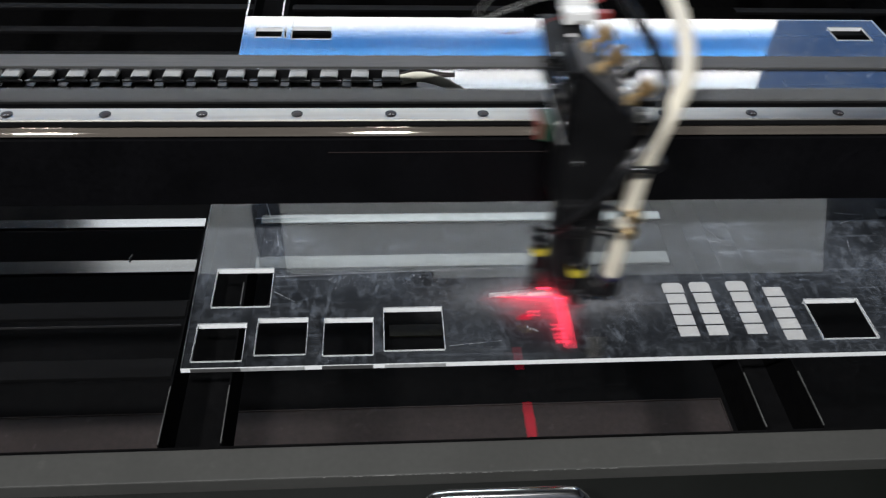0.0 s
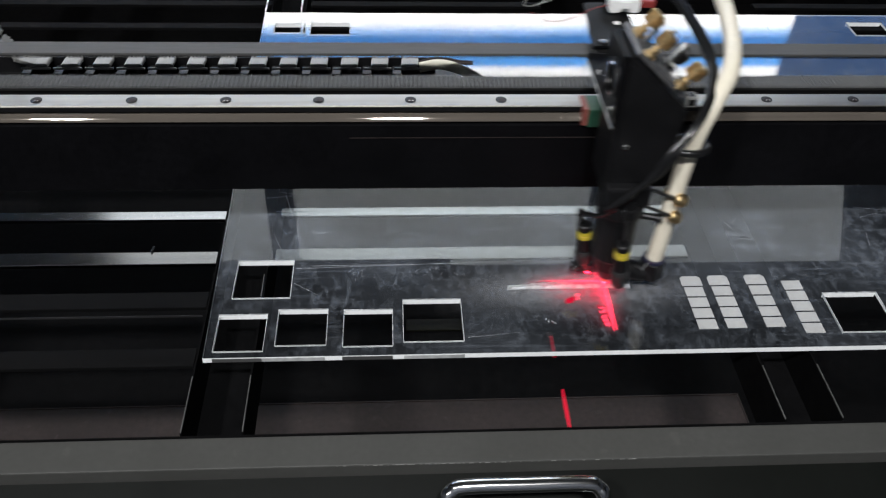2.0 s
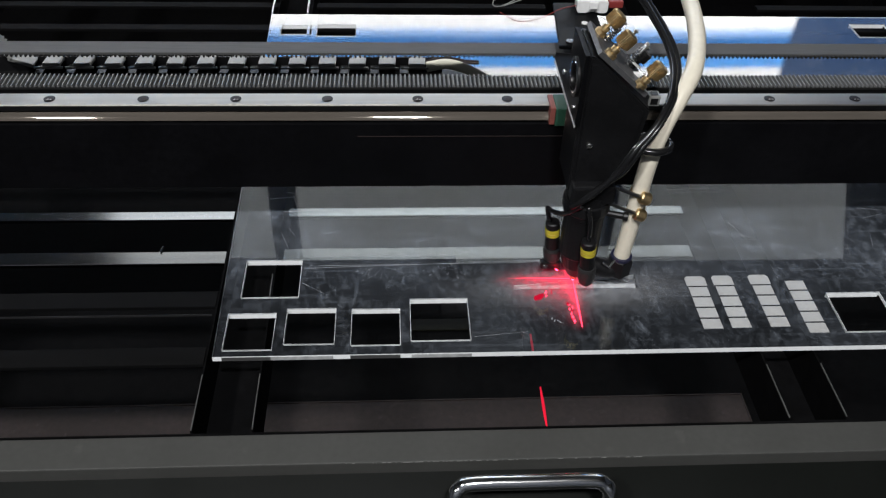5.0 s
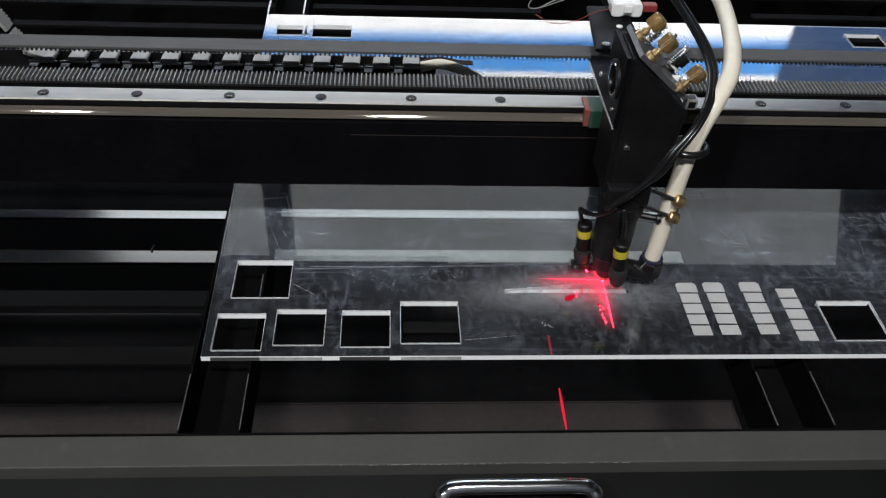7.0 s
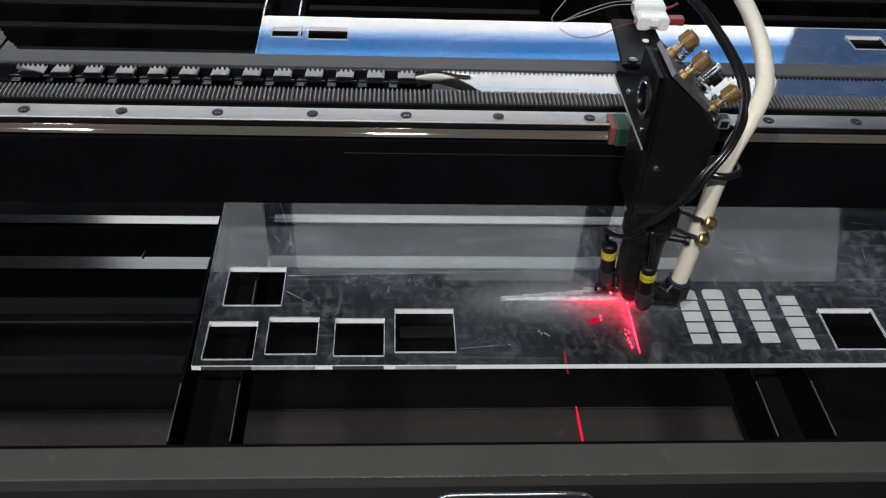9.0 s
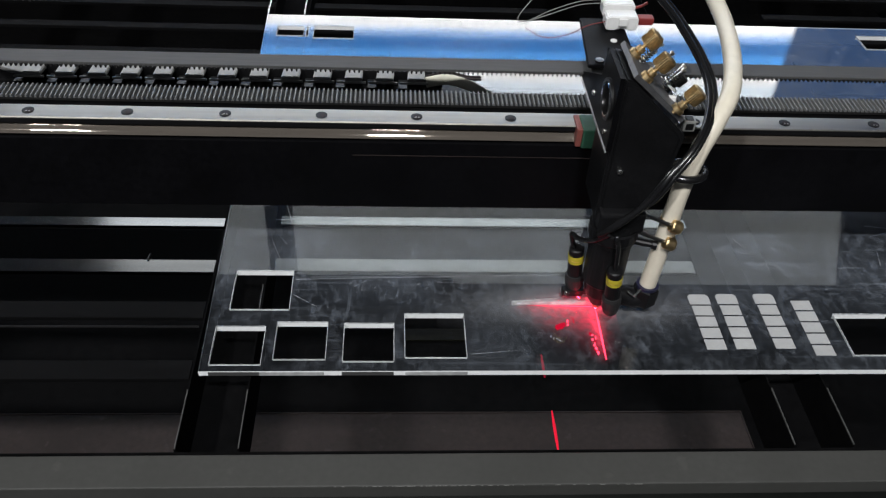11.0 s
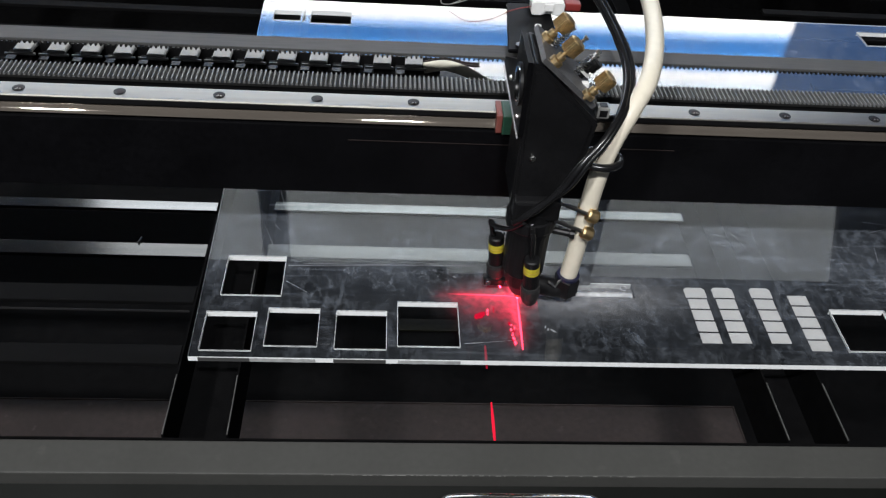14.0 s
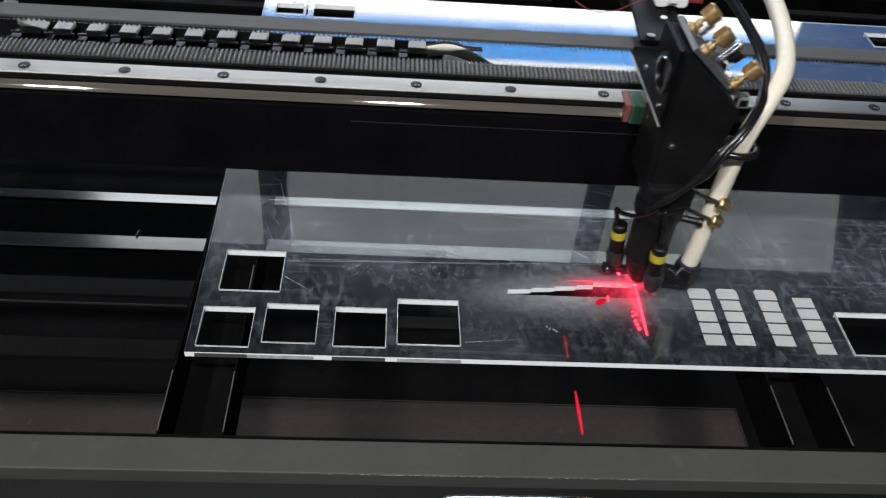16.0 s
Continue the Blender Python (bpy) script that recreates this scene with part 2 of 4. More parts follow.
BELT_DARK = material("dark_belt_rubber", (0.012, 0.012, 0.012), 0.7, 0.0, 0.2, 500, 0.1, 0.2)
CHAIN_GREY = material("pale_grey_chain_plastic", (0.22, 0.22, 0.21), 0.45, 0.0, 0.1, 300, 0.1, 0.4)
HOSE = material("cream_silicone_hose", (0.66, 0.61, 0.50), 0.4, 0.0, 0.06, 200, 0.05, 0.4)
CREAM_FLAT = material("cream_flat_cable", (0.62, 0.6, 0.5), 0.5, 0.0, 0.08, 200)
YELLOW = material("yellow_label_band", (0.48, 0.40, 0.03), 0.5, 0.0, 0.08, 400)
BLUE_RING = material("dark_blue_collet", (0.012, 0.013, 0.035), 0.4)
WHITE_PLASTIC = material("white_connector_plastic", (0.75, 0.75, 0.74), 0.4, 0.0, 0.05, 300)
RED_PLASTIC = material("red_wiper_plastic", (0.17, 0.05, 0.04), 0.5, 0.0, 0.15, 300)
GREEN_PLASTIC = material("green_carriage_cap", (0.02, 0.075, 0.045), 0.5, 0.0, 0.15, 300)
RED_WIRE = material("red_wire", (0.20, 0.025, 0.022), 0.5)
GREY_CLIP = material("grey_diode_clip", (0.016, 0.0155, 0.016), 0.5, 0.0, 0.2, 400)
FROST = material("frosted_engraving", (0.37, 0.37, 0.365), 0.7, 0.0, 0.06, 500, 0.3, 0.2)
EDGE = cut_edge_material()
ACRYLIC = acrylic("clear_acrylic")
CLEAR = clear_material()
# emission for the painted pointer light
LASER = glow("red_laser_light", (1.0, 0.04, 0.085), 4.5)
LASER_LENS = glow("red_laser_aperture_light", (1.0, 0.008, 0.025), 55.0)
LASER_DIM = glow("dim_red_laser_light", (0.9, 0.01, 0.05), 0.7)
WALL = material("hall_wall_paint", (0.05, 0.055, 0.065), 0.8, 0.0, 0.1, 6)
NAVY = material("navy_window_frame", (0.015, 0.02, 0.04), 0.6, 0.0, 0.1, 20)
CEIL = material("hall_ceiling_paint", (0.06, 0.06, 0.06), 0.8, 0.0, 0.1, 6)
FLOOR = material("hall_floor_concrete", (0.08, 0.08, 0.078), 0.7, 0.0, 0.2, 8)
SKY = sky_material()
# unseen glowing panes; the dimmer one darkens the right of the sheet's reflection
DIM_PANE = glow("dim_glow_pane", (0.95, 1.0, 1.0), 1.15)
ADDED_PANE = glow("added_glow_pane", (0.95, 1.0, 1.0), 1.4)


# ---- mesh helpers ----
def part(name, bm, mat, parent=None, label="", smooth=False):
    me = bpy.data.meshes.new(name)
    bm.normal_update()
    bm.to_mesh(me)
    bm.free()
    me.materials.append(mat)
    if smooth:
        for p in me.polygons:
            p.use_smooth = True
    ob = new(name, me)
    ob.parent = parent
    if label:
        tagged(ob, label)
    return ob


def thing(name, label, category, place=(0, 0, 0), group="", kind=""):
    ob = new(name)
    ob.empty_display_size = 0.01
    ob.location = place
    return tagged(ob, label, category, group, kind)


def box(x0, x1, y0, y1, z0, z1, bevel=0.0, bm=None):
    fresh = bmesh.new()
    bmesh.ops.create_cube(fresh, size=1)
    for v in fresh.verts:
        v.co = ((x0 + x1) / 2 + v.co.x * (x1 - x0), (y0 + y1) / 2 + v.co.y * (y1 - y0), (z0 + z1) / 2 + v.co.z * (z1 - z0))
    if bevel:
        bmesh.ops.bevel(fresh, geom=fresh.edges[:], offset=bevel, segments=2, affect="EDGES", profile=0.6)
    return merge(bm, fresh)


def merge(bm, fresh):
    if bm is None:
        return fresh
    me = bpy.data.meshes.new("scratch")
    fresh.to_mesh(me)
    fresh.free()
    bm.from_mesh(me)
    bpy.data.meshes.remove(me)
    return bm


def lathe(profile, base, axis, bm=None, steps=28, closed=True):
    """Turned solid: profile rows (radius, distance along the axis from base)."""
    fresh = bmesh.new()
    turn = Vector(axis).normalized().to_track_quat("Z", "Y").to_matrix()
    rings = []
    for r, d in profile:
        ring = []
        for k in range(steps):
            a = 2 * math.pi * k / steps
            ring.append(fresh.verts.new(Vector(base) + turn @ Vector((r * math.cos(a), r * math.sin(a), d))))
        rings.append(ring)
    for a, b in zip(rings, rings[1:]):
        for k in range(steps):
            fresh.faces.new((a[k], a[(k + 1) % steps], b[(k + 1) % steps], b[k]))
    if closed:
        fresh.faces.new(rings[0][::-1])
        fresh.faces.new(rings[-1])
    return merge(bm, fresh)


def spline(points, per=10):
    pts = [Vector(p) for p in points]
    ext = [pts[0] * 2 - pts[1], *pts, pts[-1] * 2 - pts[-2]]
    out = []
    for a, b, c, d in zip(ext, ext[1:], ext[2:], ext[3:]):
        for k in range(per):
            u = k / per
            out.append(0.5 * ((2 * b) + (c - a) * u + (2 * a - 5 * b + 4 * c - d) * u * u + (3 * b - a - 3 * c + d) * u ** 3))
    return out + [pts[-1]]


def hose(points, radius, bm=None, steps=14, per=10, flat=1.0):
    """Round (or flattened) tube along a smooth line."""
    line = spline(points, per)
    fresh = bmesh.new()
    rings, side = [], None
    for i, p in enumerate(line):
        way = (line[min(i + 1, len(line) - 1)] - line[max(i - 1, 0)]).normalized()
        side = way.cross(Vector((0, 1, 0.01))) if side is None else side - way * side.dot(way)
        side.normalize()
        up = way.cross(side)
        rings.append([fresh.verts.new(p + radius * (math.cos(2 * math.pi * k / steps) * side + flat * math.sin(2 * math.pi * k / steps) * up)) for k in range(steps)])
    for a, b in zip(rings, rings[1:]):
        for k in range(steps):
            fresh.faces.new((a[k], a[(k + 1) % steps], b[(k + 1) % steps], b[k]))
    fresh.faces.new(rings[0][::-1])
    fresh.faces.new(rings[-1])
    bmesh.ops.recalc_face_normals(fresh, faces=fresh.faces[:])
    return merge(bm, fresh)


def prism(outline, axis, lo, hi, bevel=0.0, bm=None):
    """A flat outline drawn out along an axis: 'y' takes (x, z) pairs, 'z' takes (x, y), 'x' takes (y, z)."""
    fresh = bmesh.new()

    def at(p, d):
        return {"y": (p[0], d, p[1]), "z": (p[0], p[1], d), "x": (d, p[0], p[1])}[axis]
    a = [fresh.verts.new(at(p, lo)) for p in outline]
    b = [fresh.verts.new(at(p, hi)) for p in outline]
    fresh.faces.new(a)
    fresh.faces.new(b[::-1])
    for k in range(len(a)):
        j = (k + 1) % len(a)
        fresh.faces.new((a[j], a[k], b[k], b[j]))
    bmesh.ops.recalc_face_normals(fresh, faces=fresh.faces[:])
    if bevel:
        bmesh.ops.bevel(fresh, geom=fresh.edges[:], offset=bevel, segments=2, affect="EDGES")
    return merge(bm, fresh)


def coil(base, axis, radius, wire, turns, length, bm=None):
    turn = Vector(axis).normalized().to_track_quat("Z", "Y").to_matrix()
    pts = [Vector(base) + turn @ Vector((radius * math.cos(a), radius * math.sin(a), length * k / (turns * 8)))
           for k in range(turns * 8 + 1) for a in (k * math.pi / 4,)]
    return hose(pts, wire, bm, 6, 2)


# ---- the hall round the machine, unseen, added to enclose the light ----
def hall():
    x0, x1, y0, y1, z0, z1 = -3.6, 3.8, -2.6, 3.0, -0.92, 3.1
    tagged(part("floor", box(x0, x1, y0, y1, z0 - 0.1, z0), FLOOR), "grey concrete hall floor under the machine", "floor", kind="structure")
    tagged(part("ceiling", box(x0, x1, y0, y1, z1, z1 + 0.1), CEIL), "dark painted hall ceiling", "ceiling", kind="structure")
    tagged(part("wall_west", box(x0 - 0.15, x0, y0, y1, z0, z1), WALL), "dark painted hall wall", "wall", kind="structure")
    tagged(part("wall_east", box(x1, x1 + 0.15, y0, y1, z0, z1), WALL), "dark painted hall wall", "wall", kind="structure")
    tagged(part("wall_south", box(x0, x1, y0 - 0.15, y0, z0, z1), WALL), "dark painted hall wall behind the operator's side", "wall", kind="structure")
    # north wall, low ribbon window and glowing panes above, added for the sheet's reflections
    t = 0.15
    low, high, c0, c1 = 0.95, 1.70, 1.82, 2.95
    wx0, wx1 = -2.4, 2.9
    bm = box(x0, x1, y1, y1 + t, z0, low)
    box(x0, wx0, y1, y1 + t, low, high, bm=bm)
    box(wx1, x1, y1, y1 + t, low, high, bm=bm)
    box(x0, x1, y1, y1 + t, high, c0, bm=bm)
    box(x0, x1, y1, y1 + t, c1, z1, bm=bm)
    bays = [(-1.30, -0.50), (-0.37, 1.12), (1.24, 2.75)]
    edges = [x0, *itertools.chain(*bays), x1]
    for a, b in zip(edges[::2], edges[1::2]):
        box(a, b, y1, y1 + t, c0, c1, bm=bm)
    # the last bay ends in a jamb raked to the reflection's slanted edge
    prism([(2.31, c0), (2.75, c0), (2.75, c1), (2.65, c1)], "y", y1, y1 + 0.05, bm=bm)
    tagged(part("wall_north", bm, WALL), "dark painted hall wall with a ribbon of windows", "wall", kind="structure")
    win = thing("window_1", "unseen low window opening added for the sky reflection in the sheet", "window", (0, 0, 0), kind="structure")
    f = box(wx0, wx1, y1 - 0.02, y1 + 0.05, low, low + 0.03)
    box(wx0, wx1, y1 - 0.02, y1 + 0.05, high - 0.03, high, bm=f)
    box(wx0, wx0 + 0.03, y1 - 0.02, y1 + 0.05, low + 0.03, high - 0.03, bm=f)
    box(wx1 - 0.03, wx1, y1 - 0.02, y1 + 0.05, low + 0.03, high - 0.03, bm=f)
    part("window_frame", f, NAVY, win)
    for k, (a, b) in enumerate(bays):
        w = thing("window_%d" % (k + 2), "unseen glowing pane added for the grey reflection in the sheet", "window", kind="structure")
        g = box(a, b, y1 - 0.02, y1 + 0.05, c0, c0 + 0.025)
        box(a, b, y1 - 0.02, y1 + 0.05, c1 - 0.025, c1, bm=g)
        part("window_frame", g, NAVY, w)
        part("pane", box(a, b, y1 + 0.06, y1 + 0.07, c0, c1), ADDED_PANE if k < 2 else DIM_PANE, w)
    tagged(part("backdrop", box(-3.4, 3.6, y1 + 0.2, y1 + 0.25, 0.8, 1.8), SKY), "unseen bright sky backdrop, banded for the blue-white sheet reflection", "sky", kind="structure")
    for x in LAMP_X:
        lamp = thing("ceiling_light", "round white ceiling light on a dark drop tube", "ceiling light", group="ceiling lights")
        part("shade", lathe([(0.15, 0.0), (0.15, 0.03), (0.06, 0.08), (0.02, 0.1)], (x, -1.55, 2.54), (0, 0, 1)), CEIL, lamp)
        part("drop_tube", lathe([(0.012, 0.1), (0.012, 0.56)], (x, -1.55, 2.54), (0, 0, 1), steps=12), CEIL, lamp)


hall()


# ---- the machine bed ----
def bed():
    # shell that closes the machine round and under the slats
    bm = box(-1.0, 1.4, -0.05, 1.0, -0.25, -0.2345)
    tagged(part("machine_tub", bm, VOID), "near-black floor of the machine tub", "machine bed", kind="structure")
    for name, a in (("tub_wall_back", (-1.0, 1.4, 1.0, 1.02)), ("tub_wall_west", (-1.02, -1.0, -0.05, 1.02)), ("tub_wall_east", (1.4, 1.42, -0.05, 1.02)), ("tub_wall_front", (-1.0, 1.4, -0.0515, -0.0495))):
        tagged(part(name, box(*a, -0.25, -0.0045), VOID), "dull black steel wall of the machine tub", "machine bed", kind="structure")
    # waste tray that shows below the front of the bed
    tray = thing("waste_tray", "dark brown-grey steel waste tray below the bed", "tray")
    part("tray_floor", box(-1.0, 0.4465, -0.0468, 0.1535, -0.2344, -0.2318, 0.0006), BED_GREY, tray)
    part("tray_rim", box(-1.0, 0.4465, 0.1537, 0.155, -0.2344, -0.2312, 0.0004), BED_GREY, tray)
    part("tray_end", box(0.4467, 0.448, -0.0468, 0.155, -0.2344, -0.2312, 0.0004), BED_GREY, tray)
    # plate added below one cut-out, its colour stands for an olive sheen
    tagged(part("sheen_plate", box(0.131, 0.192, 0.246, 0.262, -0.2344, -0.2330, 0.0005), OLIVE), "added thin plate that gives one cut-out its olive sheen", "scrap")
    # U-shaped cross members that carry the sheet
    for x0, x1 in ((-0.0078, 0.0292), (0.3545, 0.3918), (0.70, 0.735), (-0.36, -0.325)):
        u = thing("cross_member", "black steel channel carrying the sheet, bare bright edges", "support channel", (x0, 0, 0), group="bed channels")
        w = x1 - x0
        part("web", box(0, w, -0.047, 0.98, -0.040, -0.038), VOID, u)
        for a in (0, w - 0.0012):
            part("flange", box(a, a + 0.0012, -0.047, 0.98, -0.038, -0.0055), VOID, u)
            part("bare_edge", box(a + 0.0003, a + 0.0009, -0.0468, -0.004, -0.0053, -0.0045), EDGE_WORN, u, "worn bright steel edge")
        if x0 < 0.0 and x0 > -0.1:
            part("bare_edge", box(w - 0.0020, w - 0.0014, 0.066, 0.088, -0.0378, -0.0045), EDGE_WORN, u, "worn bright steel edge")
    # aluminium slats across the bed
    slats = [(0.1544, 0.1646), (0.1036, 0.117), (0.058, 0.073), (0.006, 0.021), (0.2050, 0.2160), (0.2560, 0.2670), (0.307, 0.318), (0.358, 0.369), (0.409, 0.420), (0.46, 0.471), (0.512, 0.523), (0.562, 0.573)]
    for k, (a, b) in enumerate(slats):
        for x0, x1 in ((-0.95, -0.0085), (0.033, 0.342 - 0.006 * k), (0.52, 1.35)) if k not in (2, 3) else ((-0.95, -0.0085),):
            back = (0.003, 0.002)[k] if k < 2 and x0 < -0.5 else 0
            bm = box(x0, x1, a - back, b - back, -0.0095, -0.0065, 0.0005)
            slat = tagged(part("bed_slat", bm, (ALU_LIT, ALU)[k] if k < 2 else RIB), "flat satin aluminium slat of the cutting bed" if k < 2 else "flat slat of the cutting bed in a darker tone", "slat", group="bed slats")
            if k == 2:
                part("bare_edge", box(-0.150, -0.0100, 0.0503, 0.0506, -0.0080, -0.0064), GREY_CLIP, slat, "worn bright steel edge")


def debris():
    for x, y, z, a in ((-0.0555, 0.1168, -0.0062, 80), (0.095, -0.020, -0.2316, 20), (0.19, -0.012, -0.2316, 70), (0.33, 0.0, -0.2316, 130)):
        bm = box(-0.0030, 0.0030, -0.0006, 0.0006, 0, 0.0012, 0.0003)
        bm.transform(pose(x, y, z, 0, 0, a))
        tagged(part("debris_chip", bm, BLACK if z > -0.1 else EDGE_WORN), "small cut-off chip lying on the bed", "debris", group="debris chips")


OLIVE = material("olive_sheen", (0.012, 0.0115, 0.006), 0.6, 0.0, 0.9, 60, 0.1, 0.1, (0.05, 1, 1))
EDGE_WORN = material("worn_steel_edge", (0.075, 0.075, 0.073), 0.6, 0.2, 0.5, 120)
EDGE_STEEL = material("bare_steel_edge", (0.6, 0.6, 0.6), 0.4, 0.6, 0.2, 300)
bed()
debris()


def front():
    lip = thing("front_rail", "grey lacquered front edge of the machine with worn arris", "machine frame", kind="structure")
    part("top_face", box(-1.0, 1.4, -0.0757, -0.0545, -0.05, 0.0, 0.0008), LIP_GREY, lip)
    # black strip between front edge and tub
    part("black_strip", box(-1.0, 1.4, -0.0543, -0.0516, -0.05, -0.006), BLACK_DULL, lip, "black strip behind the front edge")
    rng = random.Random(4)
    bm = bmesh.new()
    x = 0.085
    while x < 0.26:
        d = rng.uniform(0.0003, 0.003) if rng.random() < 0.9 else rng.uniform(0.003, 0.006)
        up = rng.uniform(0.00004, 0.00013)
        box(x, x + d, -0.0758, -0.0755, -0.0004 - up, -0.0004 + up * 0.5, bm=bm)
        x += d + rng.uniform(0.0004, 0.003) * (1 if 0.1 < x < 0.17 else 4)
    tagged(part("arris_wear", bm, CHAIN_GREY, lip, "chipped paint showing bare steel"), kind="stuff")
    door = thing("front_door", "dark green-grey lacquered front door panel sloping to the operator", "machine door")
    part("door_panel", prism([(-0.0765, -0.009), (-0.0765, -0.03), (-0.5, -0.19), (-0.5, -0.17)], "x", -1.0, 1.4), PANEL_DARK, door)
    tagged(part("machine_body", box(-1.0, 1.4, -0.49, 1.02, -0.92, -0.252), PANEL_DARK), "dark lacquered machine cabinet", "machine body", kind="structure")
    h = thing("door_handle", "polished chrome bow handle on the front door", "handle")
    zs = -0.0255
    xa, xb, up = 0.1438, 0.2288, 0.0075
    bm = hose([(xa, -0.115, zs - 0.001), (xa + 0.0003, -0.1095, 0.004 + up), (xa + 0.004, -0.1060, 0.0115 + up), (xa + 0.012, -0.1050, 0.0135 + up), ((xa + xb) / 2, -0.1050, 0.0137 + up), (xb - 0.012, -0.1050, 0.0135 + up), (xb - 0.004, -0.1060, 0.0115 + up), (xb - 0.0003, -0.1095, 0.004 + up), (xb, -0.115, zs - 0.001)], 0.0042, steps=18)
    part("bow", bm, CHROME, h, smooth=True)
    for x in (xa, xb):
        part("foot", lathe([(0.0075, -0.001), (0.0075, 0.003), (0.006, 0.0042)], (x, -0.115, zs), (0, -0.3, 1)), CHROME, h, smooth=True)


front()

# ---- the acrylic sheet ----
THICK = 0.004
STRIP = [(0.1968, 0.0637), (0.2832, 0.0637), (0.2840, 0.0775), (0.2560, 0.0776), (0.2558, 0.0752), (0.2440, 0.0744), (0.2438, 0.0734), (0.2290, 0.0724), (0.2288, 0.0714), (0.2130, 0.0704), (0.2128, 0.0692), (0.1970, 0.0682)]


def rect(x0, x1, y0, y1):
    return [(x0, y0), (x1, y0), (x1, y1), (x0, y1)]


def sheet_parts(parent, outline, holes, edge):
    """Top skin, underside, and the walls of outline and holes: walls that face the front are frosted in full depth, the others along their top arris."""
    loops = [outline, *holes]
    for name, z, mat in (("sheet_face", 0.0, ACRYLIC), ("sheet_underside", -THICK, CLEAR)):
        fresh = bmesh.new()
        for lp in loops:
            vs = [fresh.verts.new((x, y, z)) for x, y in lp]
            for k in range(len(vs)):
                fresh.edges.new((vs[k], vs[(k + 1) % len(vs)]))
        bmesh.ops.triangle_fill(fresh, use_beauty=True, use_dissolve=False, edges=fresh.edges[:], normal=(0, 0, 1))
        for f in fresh.faces:
            f.normal_update()
            if f.normal.z < 0:
                f.normal_flip()
        part(name, fresh, mat, parent)
    for n, lp in enumerate(loops):
        walls = bmesh.new()
        rest = bmesh.new()
        turn = sum(a[0] * b[1] - b[0] * a[1] for a, b in zip(lp, lp[1:] + lp[:1]))
        sign = (1 if turn > 0 else -1) * (1 if n == 0 else -1)
        for a, b in zip(lp, lp[1:] + lp[:1]):
            d = Vector((b[0] - a[0], b[1] - a[1]))
            facing = -d.x * sign / d.length
            # depth follows facing: refraction hiding the other walls' white is built in
            depth = THICK if facing < -0.5 else (0.00005 if lp is STRIP else 0.0018 if abs(facing) < 0.5 else 0.0009)
            for bm, z0, z1 in ((walls, 0.0, -depth), (rest, -depth, -THICK)):
                if z1 < z0:
                    q = [(a[0], a[1], z0), (a[0], a[1], z1), (b[0], b[1], z1), (b[0], b[1], z0)]
                    bm.faces.new([bm.verts.new(c) for c in q])
        part("cut_edge", walls, edge, parent, "bright frosted laser-cut edge")
        part("clear_edge", rest, CLEAR, parent)


def film(outline, z):
    bm = bmesh.new()
    bm.faces.new([bm.verts.new((x, y, z)) for x, y in outline])
    bmesh.ops.triangulate(bm, faces=bm.faces[:])
    return bm


